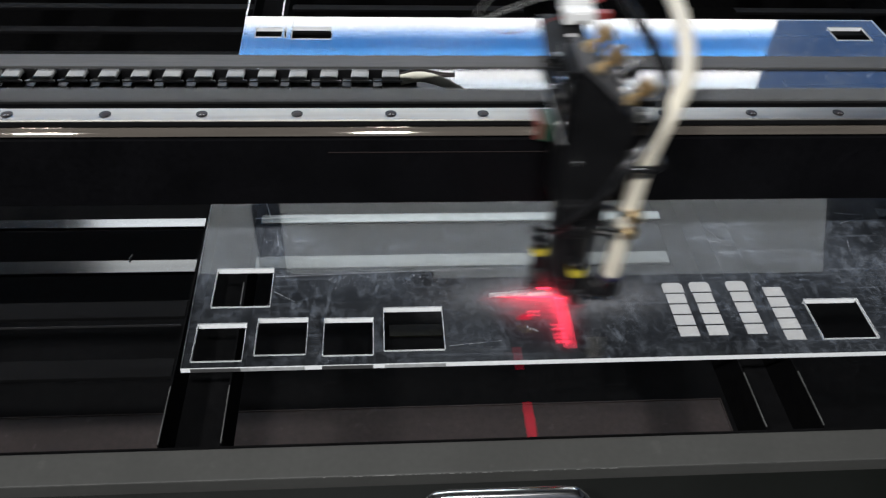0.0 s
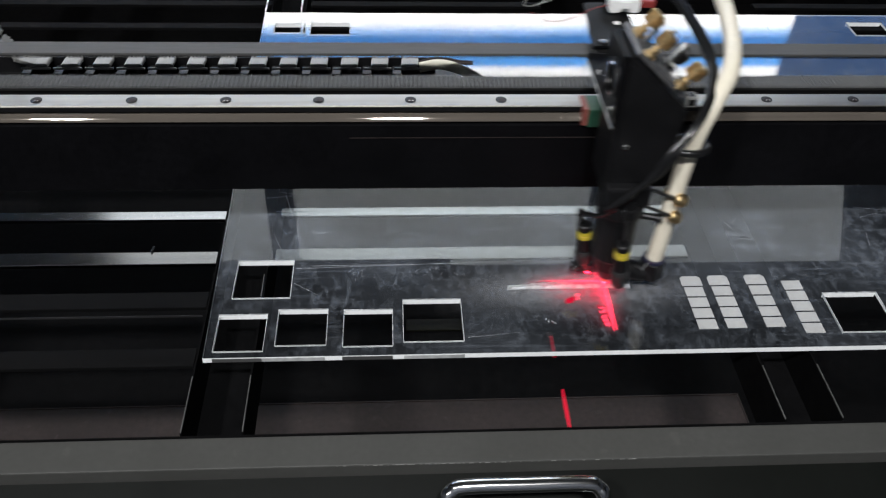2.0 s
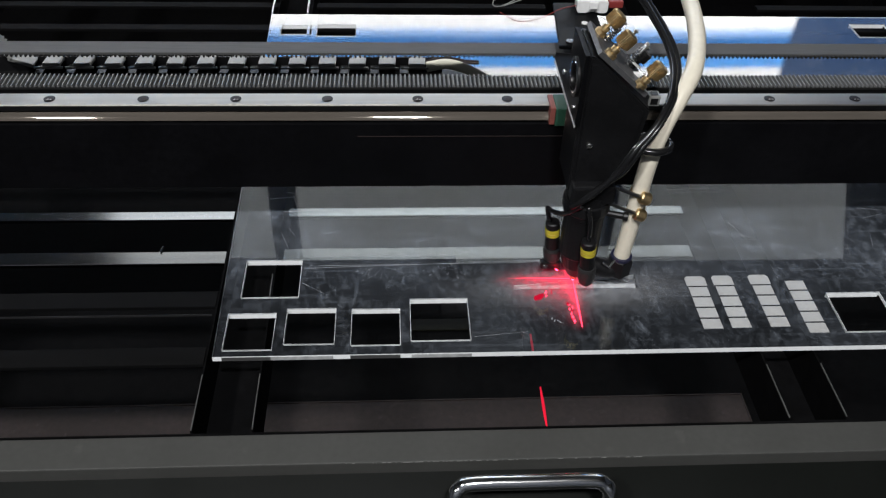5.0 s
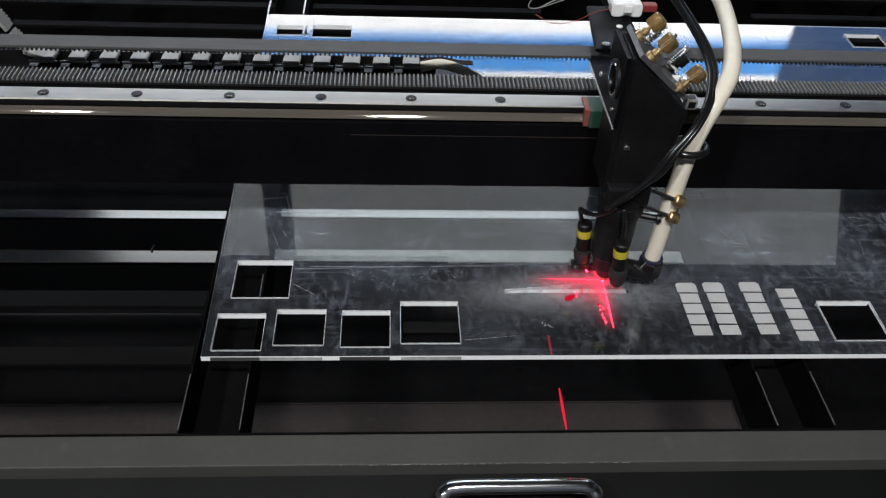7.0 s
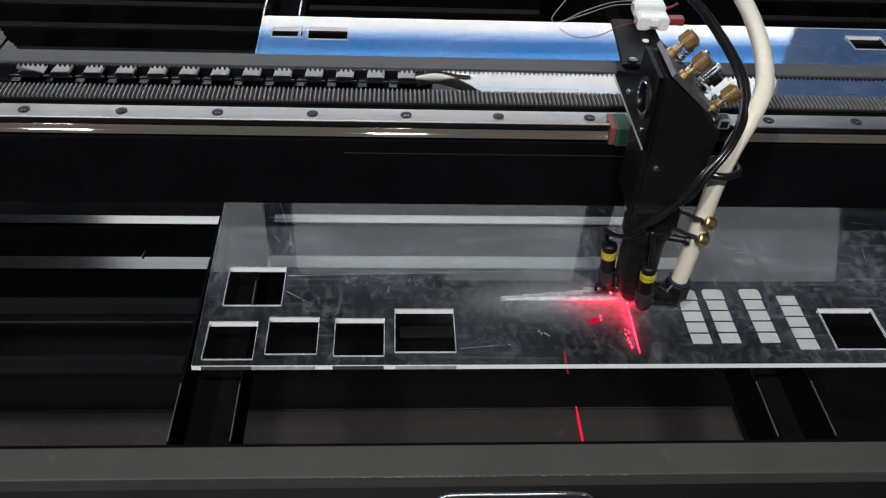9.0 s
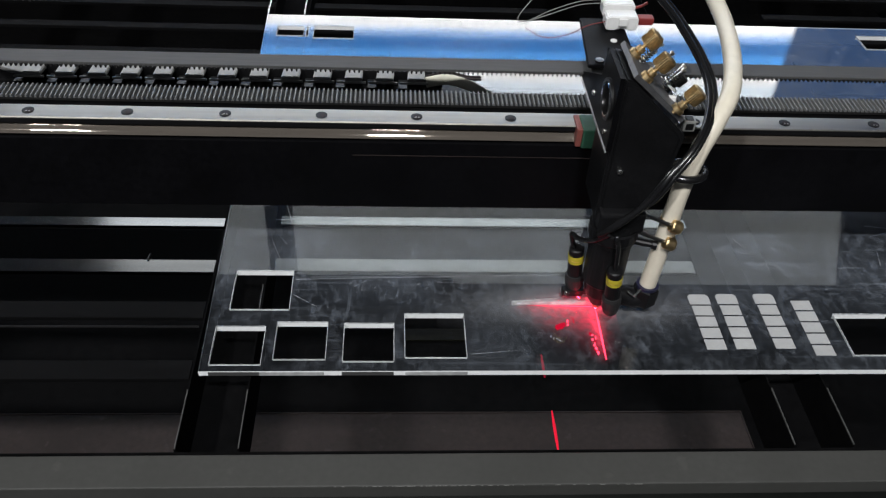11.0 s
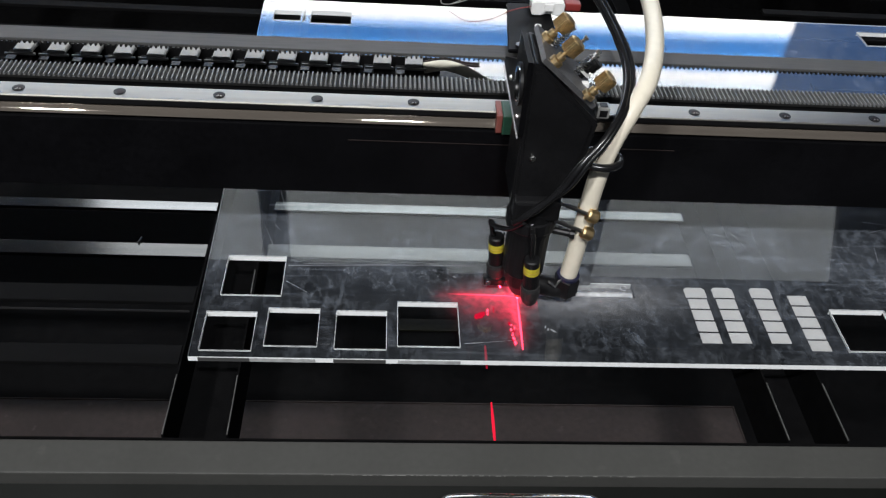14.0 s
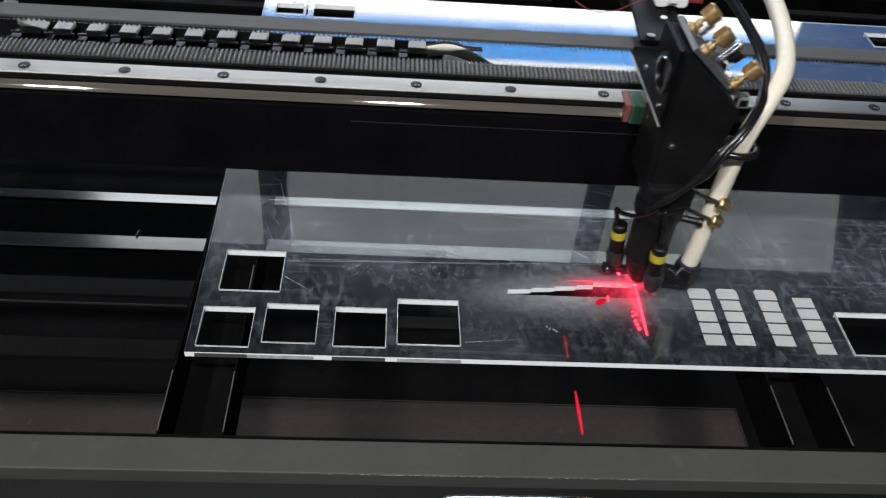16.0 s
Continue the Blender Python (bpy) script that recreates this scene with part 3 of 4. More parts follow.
def acrylic_sheet():
    outline = [(-0.0022, 0.0062), (0.66, 0.0072), (0.66, 0.4816), (-0.0118, 0.4816)]
    holes = [rect(0.0095, 0.0480, 0.0592, 0.0964), rect(0.0034, 0.0346, 0.0115, 0.0436), rect(0.0420, 0.0742, 0.0158, 0.0476),
             rect(0.0852, 0.1170, 0.0141, 0.0465), rect(0.1243, 0.1632, 0.0172, 0.0555), rect(0.4168, 0.4550, 0.0192, 0.0562),
             rect(0.4850, 0.5235, 0.0192, 0.0562), STRIP,
             rect(0.0014, 0.0275, 0.4374, 0.4570), rect(0.0300, 0.0320, 0.4374, 0.4570), rect(0.0375, 0.0767, 0.4340, 0.4590), rect(0.602, 0.640, 0.436, 0.4640)]
    sh = thing("acrylic_sheet", "clear scratched acrylic control panel sheet with square cut-outs", "acrylic sheet")
    sheet_parts(sh, outline, holes, EDGE)
    # light refracted round the cut-outs, put into thin bright strips
    for lp in holes:
        if lp is STRIP:
            continue
        (xa, ya), (xb, yb) = lp[0], lp[2]
        rim = bmesh.new()
        e = 0.00036
        for p in ((xa - e, xb + e, ya - e, ya), (xa - e, xb + e, yb, yb + e), (xa - e, xa, ya, yb), (xb, xb + e, ya, yb)):
            box(*p, 0.0002, 0.0005, bm=rim)
        part("cut_rim", rim, RIM, sh, "bright strip for light refracted at a cut-out")
    # cut-outs mirrored in the front edge, painted as duller stretches in front of them
    for a, b, tone in ((0.0036, 0.0345, EDGE_REFLECTION_DARK), (0.0345, 0.074, EDGE_REFLECTION_PALE), (0.085, 0.117, EDGE_REFLECTION_DARK), (0.1243, 0.163, EDGE_REFLECTION_PALE)):
        f = 0.0062 + (a + 0.0022) * 0.0015
        part("edge_reflection", box(a, b, f - 0.0004, f - 0.0001, -0.0036, -0.0006), tone, sh, "cut-out reflection painted on the front edge")
    # engraved key fields
    for x0, x1, y0 in ((0.3202, 0.3334, 0.0238), (0.3398, 0.3530, 0.0243), (0.3664, 0.3797, 0.0247), (0.3912, 0.4045, 0.0187)):
        for r in range(5):
            ya = y0 + r * 0.01035
            big = 0.0007 if r == 4 and x0 < 0.39 else 0
            o = [(x0 - big, ya), (x1 + big, ya), (x1 + big, ya + 0.0075), (x1 - 0.0012, ya + 0.0088 + big), (x0 + 0.0012, ya + 0.0088 + big), (x0 - big, ya + 0.0075)] if big else rect(x0, x1, ya, ya + 0.0088)
            part("key_field", prism(o, "z", 0.0002, 0.0005), FROST, sh, "frosted pale grey engraved key field")
    # scratches and swarf smears lying on the surface
    rng = random.Random(11)
    bm = bmesh.new()

    def scratch(x, y, a, length, w):
        d, s = Vector((math.cos(a), math.sin(a), 0)), Vector((-math.sin(a), math.cos(a), 0))
        p, q = Vector((x, y, 0.0003)), Vector((x, y, 0.0003)) + d * length
        bm.faces.new([bm.verts.new(v) for v in (p - s * w, q - s * w * 0.3, q + s * w * 0.3, p + s * w)])
    for x, y, a, length in ((0.05, 0.088, 2, 0.24), (0.03, 0.152, 2, 0.05), (0.036, 0.172, -75, 0.03), (0.005, 0.166, 8, 0.04), (0.39, 0.165, -68, 0.022), (0.37, 0.135, -65, 0.018), (0.33, 0.176, 4, 0.1), (0.06, 0.0905, 0.5, 0.15), (0.05, 0.073, -35, 0.02), (0.166, 0.020, 6, 0.035), (0.335, 0.172, 3, 0.075), (0.352, 0.178, -3, 0.11), (0.402, 0.162, 1, 0.062), (0.4, 0.176, -62, 0.016)):
        scratch(x, y, radians(a), length, 0.00014)
    for _ in range(70):
        cx, cy = rng.choice([(0.155, 0.083), (0.155, 0.083), (0.165, 0.082), (0.088, 0.083), (0.16, 0.135), (0.40, 0.11), (0.5, 0.06)])
        scratch(cx + rng.gauss(0, 0.012), cy + rng.gauss(0, 0.004), rng.choice((0.5, 1.1, 2.2)) + rng.gauss(0, 0.25), rng.uniform(0.001, 0.006), rng.uniform(0.00003, 0.0001))
    for _ in range(60):
        scratch(rng.uniform(0, 0.5), rng.uniform(0.10, 0.18), rng.gauss(0.03, 0.12) if rng.random() < 0.6 else rng.uniform(0, 3.1), rng.uniform(0.003, 0.03), rng.uniform(0.00005, 0.00011))
    for cx, cy in ((0.165, 0.152), (0.178, 0.147), (0.205, 0.150), (0.245, 0.140), (0.130, 0.170), (0.105, 0.172), (0.30, 0.155)):
        for _ in range(9):
            scratch(cx + rng.gauss(0, 0.006), cy + rng.gauss(0, 0.006), rng.choice((0.6, 0.9, 2.3)) + rng.gauss(0, 0.2), rng.uniform(0.002, 0.007), rng.uniform(0.00007, 0.00016))
    # chips of swarf caught beside the cut
    for x, y, a in ((0.2190, 0.0345, 75), (0.2205, 0.0325, 70), (0.2225, 0.0335, -30), (0.2240, 0.0320, -25)):
        scratch(x, y, radians(a), 0.0022, 0.0004)
    tagged(part("scratch", bm, SCRATCH, sh, "fine surface scratch marks and swarf"), kind="stuff")
    # piece that the laser cuts free
    pc = thing("cut_strip", "clear acrylic strip cut free, with stepped edge and small round hole", "acrylic piece")
    o = [(0.2400 + (x - 0.2400) * 0.9985, 0.0700 + (y - 0.0700) * 0.98) for x, y in STRIP]
    ring = [(0.2778 + 0.0022 * math.cos(a * math.pi / 10), 0.0730 + 0.0022 * math.sin(a * math.pi / 10)) for a in range(20)]
    sheet_parts(pc, o, [ring], CLEAR)
    part("hole_rim", hose([(x, y, 0.0002) for x, y in ring[:18]], 0.00025, steps=5, per=2), SCRATCH, pc)
    # added opaque face hides the slot wall; pale tone for its bright dashes
    back = bmesh.new()
    for a, b in zip(o[2:], o[3:]):
        back.faces.new([back.verts.new(c) for c in ((a[0], a[1] - 0.0004, -0.0001), (a[0], a[1] - 0.0004, -THICK), (b[0], b[1] - 0.0004, -THICK), (b[0], b[1] - 0.0004, -0.0001))])
    part("cover_edge", back, EDGE_COVER, pc, "pale face covering the stepped slot wall")
    # whitish band along the strip's front side
    part("kerf_band", film([(0.1985, 0.0640), (0.2825, 0.0640), (0.2825, 0.0688), (0.2350, 0.0684), (0.2000, 0.0660)], 0.0003), KERF_BAND, pc, "whitish band along the cut")
    # smoke haze and glare round the cut, painted as a film with the residue
    part("cut_haze_film", film([(x * 0.998 + 0.00048, y) for x, y in o], 0.0001), CUT_HAZE, pc, "pale film painted as haze and residue round the cut")
    part("cut_haze_film", film(rect(0.145, 0.352, 0.0260, 0.0636), 0.0001), CUT_HAZE, sh, "pale film painted as haze and residue round the cut")
    part("cut_haze_film", film(rect(0.140, 0.352, 0.0778, 0.1040), 0.0001), CUT_HAZE, sh, "pale film painted as haze and residue round the cut")
    part("cut_haze_film", film(rect(0.2841, 0.352, 0.0637, 0.0777), 0.0001), CUT_HAZE, sh, "pale film painted as haze and residue round the cut")
    part("cut_haze_film", film(rect(0.140, 0.1966, 0.0637, 0.0777), 0.0001), CUT_HAZE, sh, "pale film painted as haze and residue round the cut")
    part("cut_haze_film", film([(x, y + 0.0002) for x, y in STRIP[3:]] + [(0.1963, 0.0684), (0.1963, 0.0779), (0.2560, 0.0779)], 0.0001), CUT_HAZE, sh, "pale film painted as haze and residue round the cut")
    # narrow offcut lying beyond the sheet
    for x in (-0.0124, 0.0245):
        oc = thing("acrylic_offcut", "narrow clear acrylic sliver with bright edges", "acrylic offcut", group="acrylic slivers")
        sheet_parts(oc, rect(x, x + 0.0012, 0.4865, 0.60), [], EDGE)
    return pc


RIM = material("refracted_rim_light", (0.5, 0.51, 0.52), 0.4, grain=0.5, scale=160)
EDGE_REFLECTION_DARK = material("dark_edge_reflection", (0.06, 0.06, 0.06), 0.4)
EDGE_REFLECTION_PALE = material("pale_edge_reflection", (0.4, 0.41, 0.41), 0.4, grain=0.3, scale=200)
# film colour holds the bright haze round the cut as well as residue
CUT_HAZE = haze_film("cutting_haze", (0.74, 0.75, 0.78), 0.33, 0.0655, 0.0165, (0.2420, 0.0560))
KERF_BAND = haze_film("whitish_kerf", (0.85, 0.86, 0.87), 0.85, 0.0658, 0.0030, (0.2480, 0.0600))
EDGE_COVER = material("pale_kerf_cover", (0.6, 0.6, 0.6), 0.6, grain=0.6, scale=240)
SCRATCH = material("scratch_frost", (0.36, 0.37, 0.39), 0.6)
strip = acrylic_sheet()


# ---- the gantry: beam, rail, belts, cable chain ----
toothing = {}


def gantry():
    g = thing("gantry", "black gantry beam with steel linear rail and toothed belts", "gantry")
    part("beam_front", box(-0.7, 1.1, -0.0118, -0.0070, 0.047, 0.0990, 0.0006), BLACK_BEAM, g, "black painted front plate of the beam")
    part("beam_flange", box(-0.7, 1.1, -0.0069, 0.0580, 0.0900, 0.0944, 0.0006), BLACK_BEAM, g)
    part("beam_ridge", box(0.09, 0.30, -0.0123, -0.0119, 0.0890, 0.0895), BED_GREY, g)
    part("beam_bed", box(-0.7, 1.1, -0.0069, 0.034, 0.0945, 0.0975, 0.0006), BLACK_BEAM, g)
    part("rail_sole", box(-0.68, 1.08, -0.0066, 0.0076, 0.0976, 0.0990), BLACK_BEAM, g)
    # profile rail with counterbored holes
    part("rail_top", prism([(-0.0075, 0.1105), (-0.0068, 0.111), (0.0068, 0.111), (0.0075, 0.1105), (0.0075, 0.1075), (-0.0075, 0.1075)], "x", -0.68, 1.08), STEEL, g, "ground steel rail top")
    # dark strip added over the rail's front face to darken its reflection
    part("rail_dark_strip", box(-0.68, 1.08, -0.0079, -0.0076, 0.1070, 0.1101), BLACK, g)
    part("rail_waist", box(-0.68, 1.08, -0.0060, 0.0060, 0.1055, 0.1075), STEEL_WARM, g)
    part("rail_foot", prism([(-0.0060, 0.0991), (-0.0106, 0.1008), *[(-0.0066 - 0.0120 * (math.cos(radians(a)) - math.cos(radians(62))), 0.1050 - 0.0120 * (math.sin(radians(62)) - math.sin(radians(a)))) for a in range(35, 63)], (-0.0062, 0.1054), (0.0066, 0.1054), (0.0078, 0.1042), (0.0078, 0.0991)], "x", -0.68, 1.08), STEEL_WARM, g, "rail flank with warm reflections put into its tint")
    for k in range(-11, 14):
        x = 0.1305 + 0.06 * k
        if -0.66 < x < 1.06:
            # bores are drawn as black discs on the rail top
            part("rail_hole", lathe([(0.0037, 0), (0.0037, 0.0003)], (x, 0, 0.1110), (0, 0, 1), steps=20), BLACK, g)
            if k % 2 == 0 or k > 2:
                part("rail_screw", lathe([(0.0024, 0), (0.0024, 0.0002)], (x + 0.0003, -0.0006, 0.1113), (0, 0, 1), steps=16), BED_GREY, g)
                # glints in the screw sockets, modelled as small bright wedges
                glint = prism([(x - 0.0017, -0.0024), (x + 0.0001, -0.0016), (x - 0.0003, -0.0004)], "z", 0.1115, 0.1117)
                prism([(x + 0.0008, -0.0020), (x + 0.0022, -0.0020), (x + 0.0010, -0.0007)], "z", 0.1115, 0.1117, bm=glint)
                part("screw_glint", glint, STEEL, g, "glint on the screw socket, shaped in steel")
            else:
                part("rail_screw", lathe([(0.0021, 0), (0.0021, 0.0002)], (x + 0.0006, -0.0006, 0.1113), (0, 0, 1), steps=12), BED_GREY, g)
    # lower belt run, teeth up; upper run, teeth down
    pitch, y0, y1 = 0.0030, 0.0158, 0.0310
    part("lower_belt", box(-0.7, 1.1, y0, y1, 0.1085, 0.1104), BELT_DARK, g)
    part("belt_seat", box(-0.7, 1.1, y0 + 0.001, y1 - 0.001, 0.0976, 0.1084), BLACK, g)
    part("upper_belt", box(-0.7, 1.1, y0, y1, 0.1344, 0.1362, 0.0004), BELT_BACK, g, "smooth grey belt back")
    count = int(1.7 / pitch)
    # downward teeth take the darker tone of the lower run's roots
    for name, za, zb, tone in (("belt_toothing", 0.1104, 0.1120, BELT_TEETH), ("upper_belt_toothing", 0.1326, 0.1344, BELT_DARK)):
        bm = bmesh.new()
        for k in range(count):
            x = -0.65 + k * pitch
            w, n = 0.0007, 0.00038
            lo, hi = (w, n) if za < 0.12 else (n, w)
            a = [bm.verts.new(c) for c in ((x - lo, y0, za), (x + lo, y0, za), (x + hi, y0, zb), (x - hi, y0, zb))]
            b = [bm.verts.new(c) for c in ((x - lo, y1, za), (x + lo, y1, za), (x + hi, y1, zb), (x - hi, y1, zb))]
            bm.faces.new(a)
            bm.faces.new(b[::-1])
            for i in range(4):
                j = (i + 1) % 4
                bm.faces.new((a[j], a[i], b[i], b[j]))
        toothing[name] = tagged(part(name, bm, tone, g), kind="stuff")
    # strip edge behind the rail
    part("rail_bed", box(-0.7, 1.1, 0.0082, 0.0120, 0.0976, 0.1035), BLACK, g)
    # cable chain lying behind the beam
    part("chain_tray", box(-0.7, 0.168, 0.0365, 0.0720, 0.0945, 0.0960), BLACK, g)
    x = 0.1385
    while x > -0.118:
        part("chain_link", prism([(x - 0.0134, 0.0482), (x - 0.0016, 0.0482), (x - 0.0010, 0.0590), (x - 0.0128, 0.0590)], "z", 0.1066, 0.1098, 0.0006), CHAIN_GREY, g, "pale grey plastic chain link")
        n = bmesh.new()
        for j in range(5):
            box(x - 0.0122 + j * 0.0024, x - 0.0110 + j * 0.0024, 0.0588, 0.0606, 0.1060, 0.1097, bm=n)
        part("link_comb", n, CHAIN_GREY, g)
        part("chain_joint", box(x - 0.0195, x - 0.0130, 0.0455, 0.0575, 0.0980, 0.1040, 0.0006), BLACK, g)
        part("link_skirt", box(x - 0.0185, x + 0.0010, 0.0464, 0.0480, 0.1065, 0.1080, 0.0004), CHAIN_GREY, g)
        x -= 0.0212
    part("chain_fin", box(-0.7, 0.150, 0.0618, 0.0628, 0.0960, 0.1078), BLACK, g)
    # the chain turns up at its far end, and this bend rolls along with the head
    bm = bmesh.new()
    for px, pz, tip in ((-0.1235, 0.1100, 20), (-0.1330, 0.1190, 60), (-0.1420, 0.1360, 62), (-0.1520, 0.1540, 62)):
        one = box(-0.0062 if tip == 0 else -0.0085, 0.0058 if tip == 0 else 0.0085, -0.0025, 0.0081, -0.0012, 0.0016, 0.0005)
        for k in range(5):
            box(-0.0056 + k * 0.0024, -0.0044 + k * 0.0024, 0.0081, 0.0096, -0.0012, 0.0014, bm=one)
        one.transform(pose(px, 0.051, pz, 0, tip, 0))
        me = bpy.data.meshes.new("link")
        one.to_mesh(me)
        bm.from_mesh(me)
        bpy.data.meshes.remove(me)
    global chain_bend
    chain_bend = part("chain_bend", bm, CHAIN_GREY, g, "pale grey plastic chain links turning upwards")
    part("flat_cable", hose([(0.138, 0.051, 0.106), (0.152, 0.052, 0.108), (0.166, 0.048, 0.1065), (0.180, 0.038, 0.104), (0.196, 0.028, 0.1005)], 0.0042, flat=0.35), CREAM_FLAT, g, "cream flat cable", True)
    for d in (0, 0.003):
        part("chain_wire", hose([(0.138, 0.055 - d, 0.1085), (0.152, 0.057 - d, 0.1105), (0.166, 0.056 - d, 0.1085), (0.176, 0.056 - d, 0.108)], 0.0009), BED_GREY, g)
    part("beam_end", box(-0.7, 1.1, 0.030, 0.0335, 0.0976, 0.1030), BLACK, g)
    return g


gantry_thing = gantry()


# ---- the cutting head ----
def knob(head, base, axis):
    p = part("adjusting_screw", lathe([(0.0012, -0.002), (0.0012, 0.012)], base, axis, steps=12), BRASS, head)
    b = Vector(base)
    w = Vector(axis).normalized()
    part("lock_nut", lathe([(0.0038, 0), (0.0038, 0.0025), (0.0030, 0.0030)], b, axis, steps=18), BRASS, p)
    part("lock_nut", lathe([(0.0026, 0.0034), (0.0026, 0.0062)], b, axis, steps=14), BRASS, p)
    bm = lathe([(0.0040, 0.0085), (0.0046, 0.0090), (0.0046, 0.0165), (0.0040, 0.0172)], b, axis, steps=26)
    part("thumb_knob", bm, BRASS, p, "knurled brass thumb knob")
    turn = w.to_track_quat("Z", "Y").to_matrix()
    kn = bmesh.new()
    for k in range(26):
        a = 2 * math.pi * k / 26
        c = b + turn @ Vector((0.0047 * math.cos(a), 0.0047 * math.sin(a), 0))
        lathe([(0.00035, 0.0092), (0.00035, 0.0163)], c, axis, kn, 5)
    part("knurling", kn, BRASS, p)


def cutting_head():
    h = thing("cutting_head", "black laser cutting head with brass screws and cream air hose", "laser head")
    # carriage on the rail
    part("carriage", box(0.0125, 0.058, -0.016, 0.016, 0.100, 0.121, 0.001), BLACK, h)
    part("red_wiper", box(-0.0045, -0.0008, -0.0140, 0.0040, 0.0995, 0.1122, 0.0006), RED_PLASTIC, h, "red plastic rail wiper")
    part("green_cap", box(-0.0006, 0.0085, -0.0145, 0.0050, 0.0985, 0.1118, 0.0008), GREEN_PLASTIC, h, "green plastic carriage cap")
    side_plate(h)
    # housing with its bevelled mirror side
    part("mirror_housing", prism([(0.0036, 0.1785), (0.0085, 0.1770), (0.0444, 0.1427), (0.0415, 0.1218), (0.0320, 0.0880), (0.0022, 0.0820), (0.0022, 0.1320)], "y", -0.0655, -0.0290, 0.0010), BLACK, h)
    part("housing_cover", prism([(0.0046, 0.1745), (0.0090, 0.1740), (0.0405, 0.1430), (0.0380, 0.1230), (0.0300, 0.0930), (0.0046, 0.0900)], "y", -0.0672, -0.0656, 0.0005), BLACK, h)
    part("tube_neck", box(0.0030, 0.0310, -0.0740, -0.0460, 0.0780, 0.0920, 0.002), BLACK, h)
    for x, z in ((0.0105, 0.1195),):
        part("cover_screw", lathe([(0.0019, 0), (0.0019, 0.0012), (0.0013, 0.0016)], (x, -0.0672, z), (0, -1, 0), steps=14), SPRING, h)
    # mirror plate on the bevel with its three screws and springs
    n = Vector((0.660, 0, 0.752)).normalized()
    d = Vector((0.752, 0, -0.660)).normalized()
    o = Vector((0.0050, 0, 0.1785))

    def on(s, y, up):
        p = o + d * s + n * up
        return Vector((p.x, y, p.z))
    bm = bmesh.new()
    for a in (0.001, 0.043):
        for y in (-0.0655, -0.028):
            for u in (0.0025, 0.0055):
                bm.verts.new(on(a, y, u))
    bmesh.ops.convex_hull(bm, input=bm.verts[:])
    part("mirror_plate", bm, PLATE_GREY, h, "grey aluminium mirror plate")
    for s, y in ((0.0060, -0.0385), (0.0082, -0.0615), (0.0345, -0.0655)):
        knob(h, on(s, y, 0.0056), n)
    for s, y in ((0.0110, -0.040), (0.0300, -0.046), (0.0345, -0.036), (0.0240, -0.034)):
        part("spring", coil(on(s, y, 0.0055), n, 0.0019, 0.0004, 7, 0.011), COIL, h)
        part("spring_pin", lathe([(0.0009, 0), (0.0009, 0.015), (0.0016, 0.0152), (0.0016, 0.0165)], on(s, y, 0.0045), n, steps=10), SPRING, h)
    # fourth, black-capped screw and a small pale sensor block at the foot of the mirror plate
    cap = part("black_screw", lathe([(0.0022, 0), (0.0022, 0.006), (0.0040, 0.0065), (0.0040, 0.0120), (0.0034, 0.0126)], on(0.0335, -0.0450, 0.0055), n, steps=16), BLACK, h, "black-capped adjusting screw")
    part("washer", lathe([(0.0044, 0.0030), (0.0044, 0.0042)], on(0.0335, -0.0450, 0.0055), n, steps=16), WHITE_PLASTIC, cap)
    part("lug", box(0.0335, 0.0385, -0.0520, -0.0490, 0.1570, 0.1600, 0.0005), WHITE_PLASTIC, h)
    eye_block = part("sensor_block", box(0.0448, 0.0520, -0.0570, -0.0500, 0.1405, 0.1475, 0.0008), CHAIN_GREY, h, "small pale grey sensor block")
    part("sensor_window", box(0.0462, 0.0506, -0.0574, -0.0571, 0.1420, 0.1460), BLACK, eye_block)
    part("sensor_top", box(0.0462, 0.0506, -0.0560, -0.0515, 0.1476, 0.1479), BLACK, eye_block)
    # white wire connector on top
    for y, z in ((0.0520, 0.1472), (0.0650, 0.1500)):
        bm = prism([(0.0190, z + 0.0012), (0.0205, z), (0.0260, z), (0.0275, z + 0.0012), (0.0325, z + 0.0012), (0.0340, z), (0.0390, z), (0.0405, z + 0.0012), (0.0405, z + 0.0085), (0.0390, z + 0.0098), (0.0205, z + 0.0098), (0.0190, z + 0.0085)], "y", y, y + 0.0110, 0.0007)
        part("connector", bm, WHITE_PLASTIC, h, "white plastic wire connector")
    part("connector_key", box(0.0270, 0.0330, 0.0505, 0.0519, 0.1510, 0.1560, 0.0005), WHITE_PLASTIC, h)
    part("red_plug", box(0.0412, 0.0515, 0.0545, 0.0615, 0.1500, 0.1550, 0.0010), RED_WIRE, h, "red plastic wire plug")
    part("red_lead", hose([(0.0405, 0.0700, 0.1550), (0.0460, 0.0710, 0.1560), (0.0500, 0.0720, 0.1580)], 0.0010), RED_WIRE, h)
    part("red_lead", hose([(0.0190, 0.0560, 0.1515), (0.0064, 0.0500, 0.1514), (-0.0080, 0.0430, 0.1480), (-0.0230, 0.0430, 0.1460), (-0.0350, 0.0480, 0.1500)], 0.0003), RED_WIRE, h)
    for d in (0, 0.0025):
        part("white_lead", hose([(0.0190, 0.0700, 0.1580 + d), (0.0020, 0.0640, 0.1590 + d), (-0.0180, 0.0560, 0.1560 + d), (-0.0340, 0.0510, 0.1530), (-0.0400, 0.0500, 0.1560), (-0.0300, 0.0600, 0.1650)], 0.0003), CHAIN_GREY, h)
    # lens tube and nozzle
    ax = (0.0168, -0.0608)
    part("lens_tube", lathe([(0.0144, 0.0820), (0.0144, 0.0640), (0.0132, 0.0630), (0.0132, 0.0300), (0.0122, 0.0285)], (*ax, 0), (0, 0, 1)), BLACK, h, smooth=False)
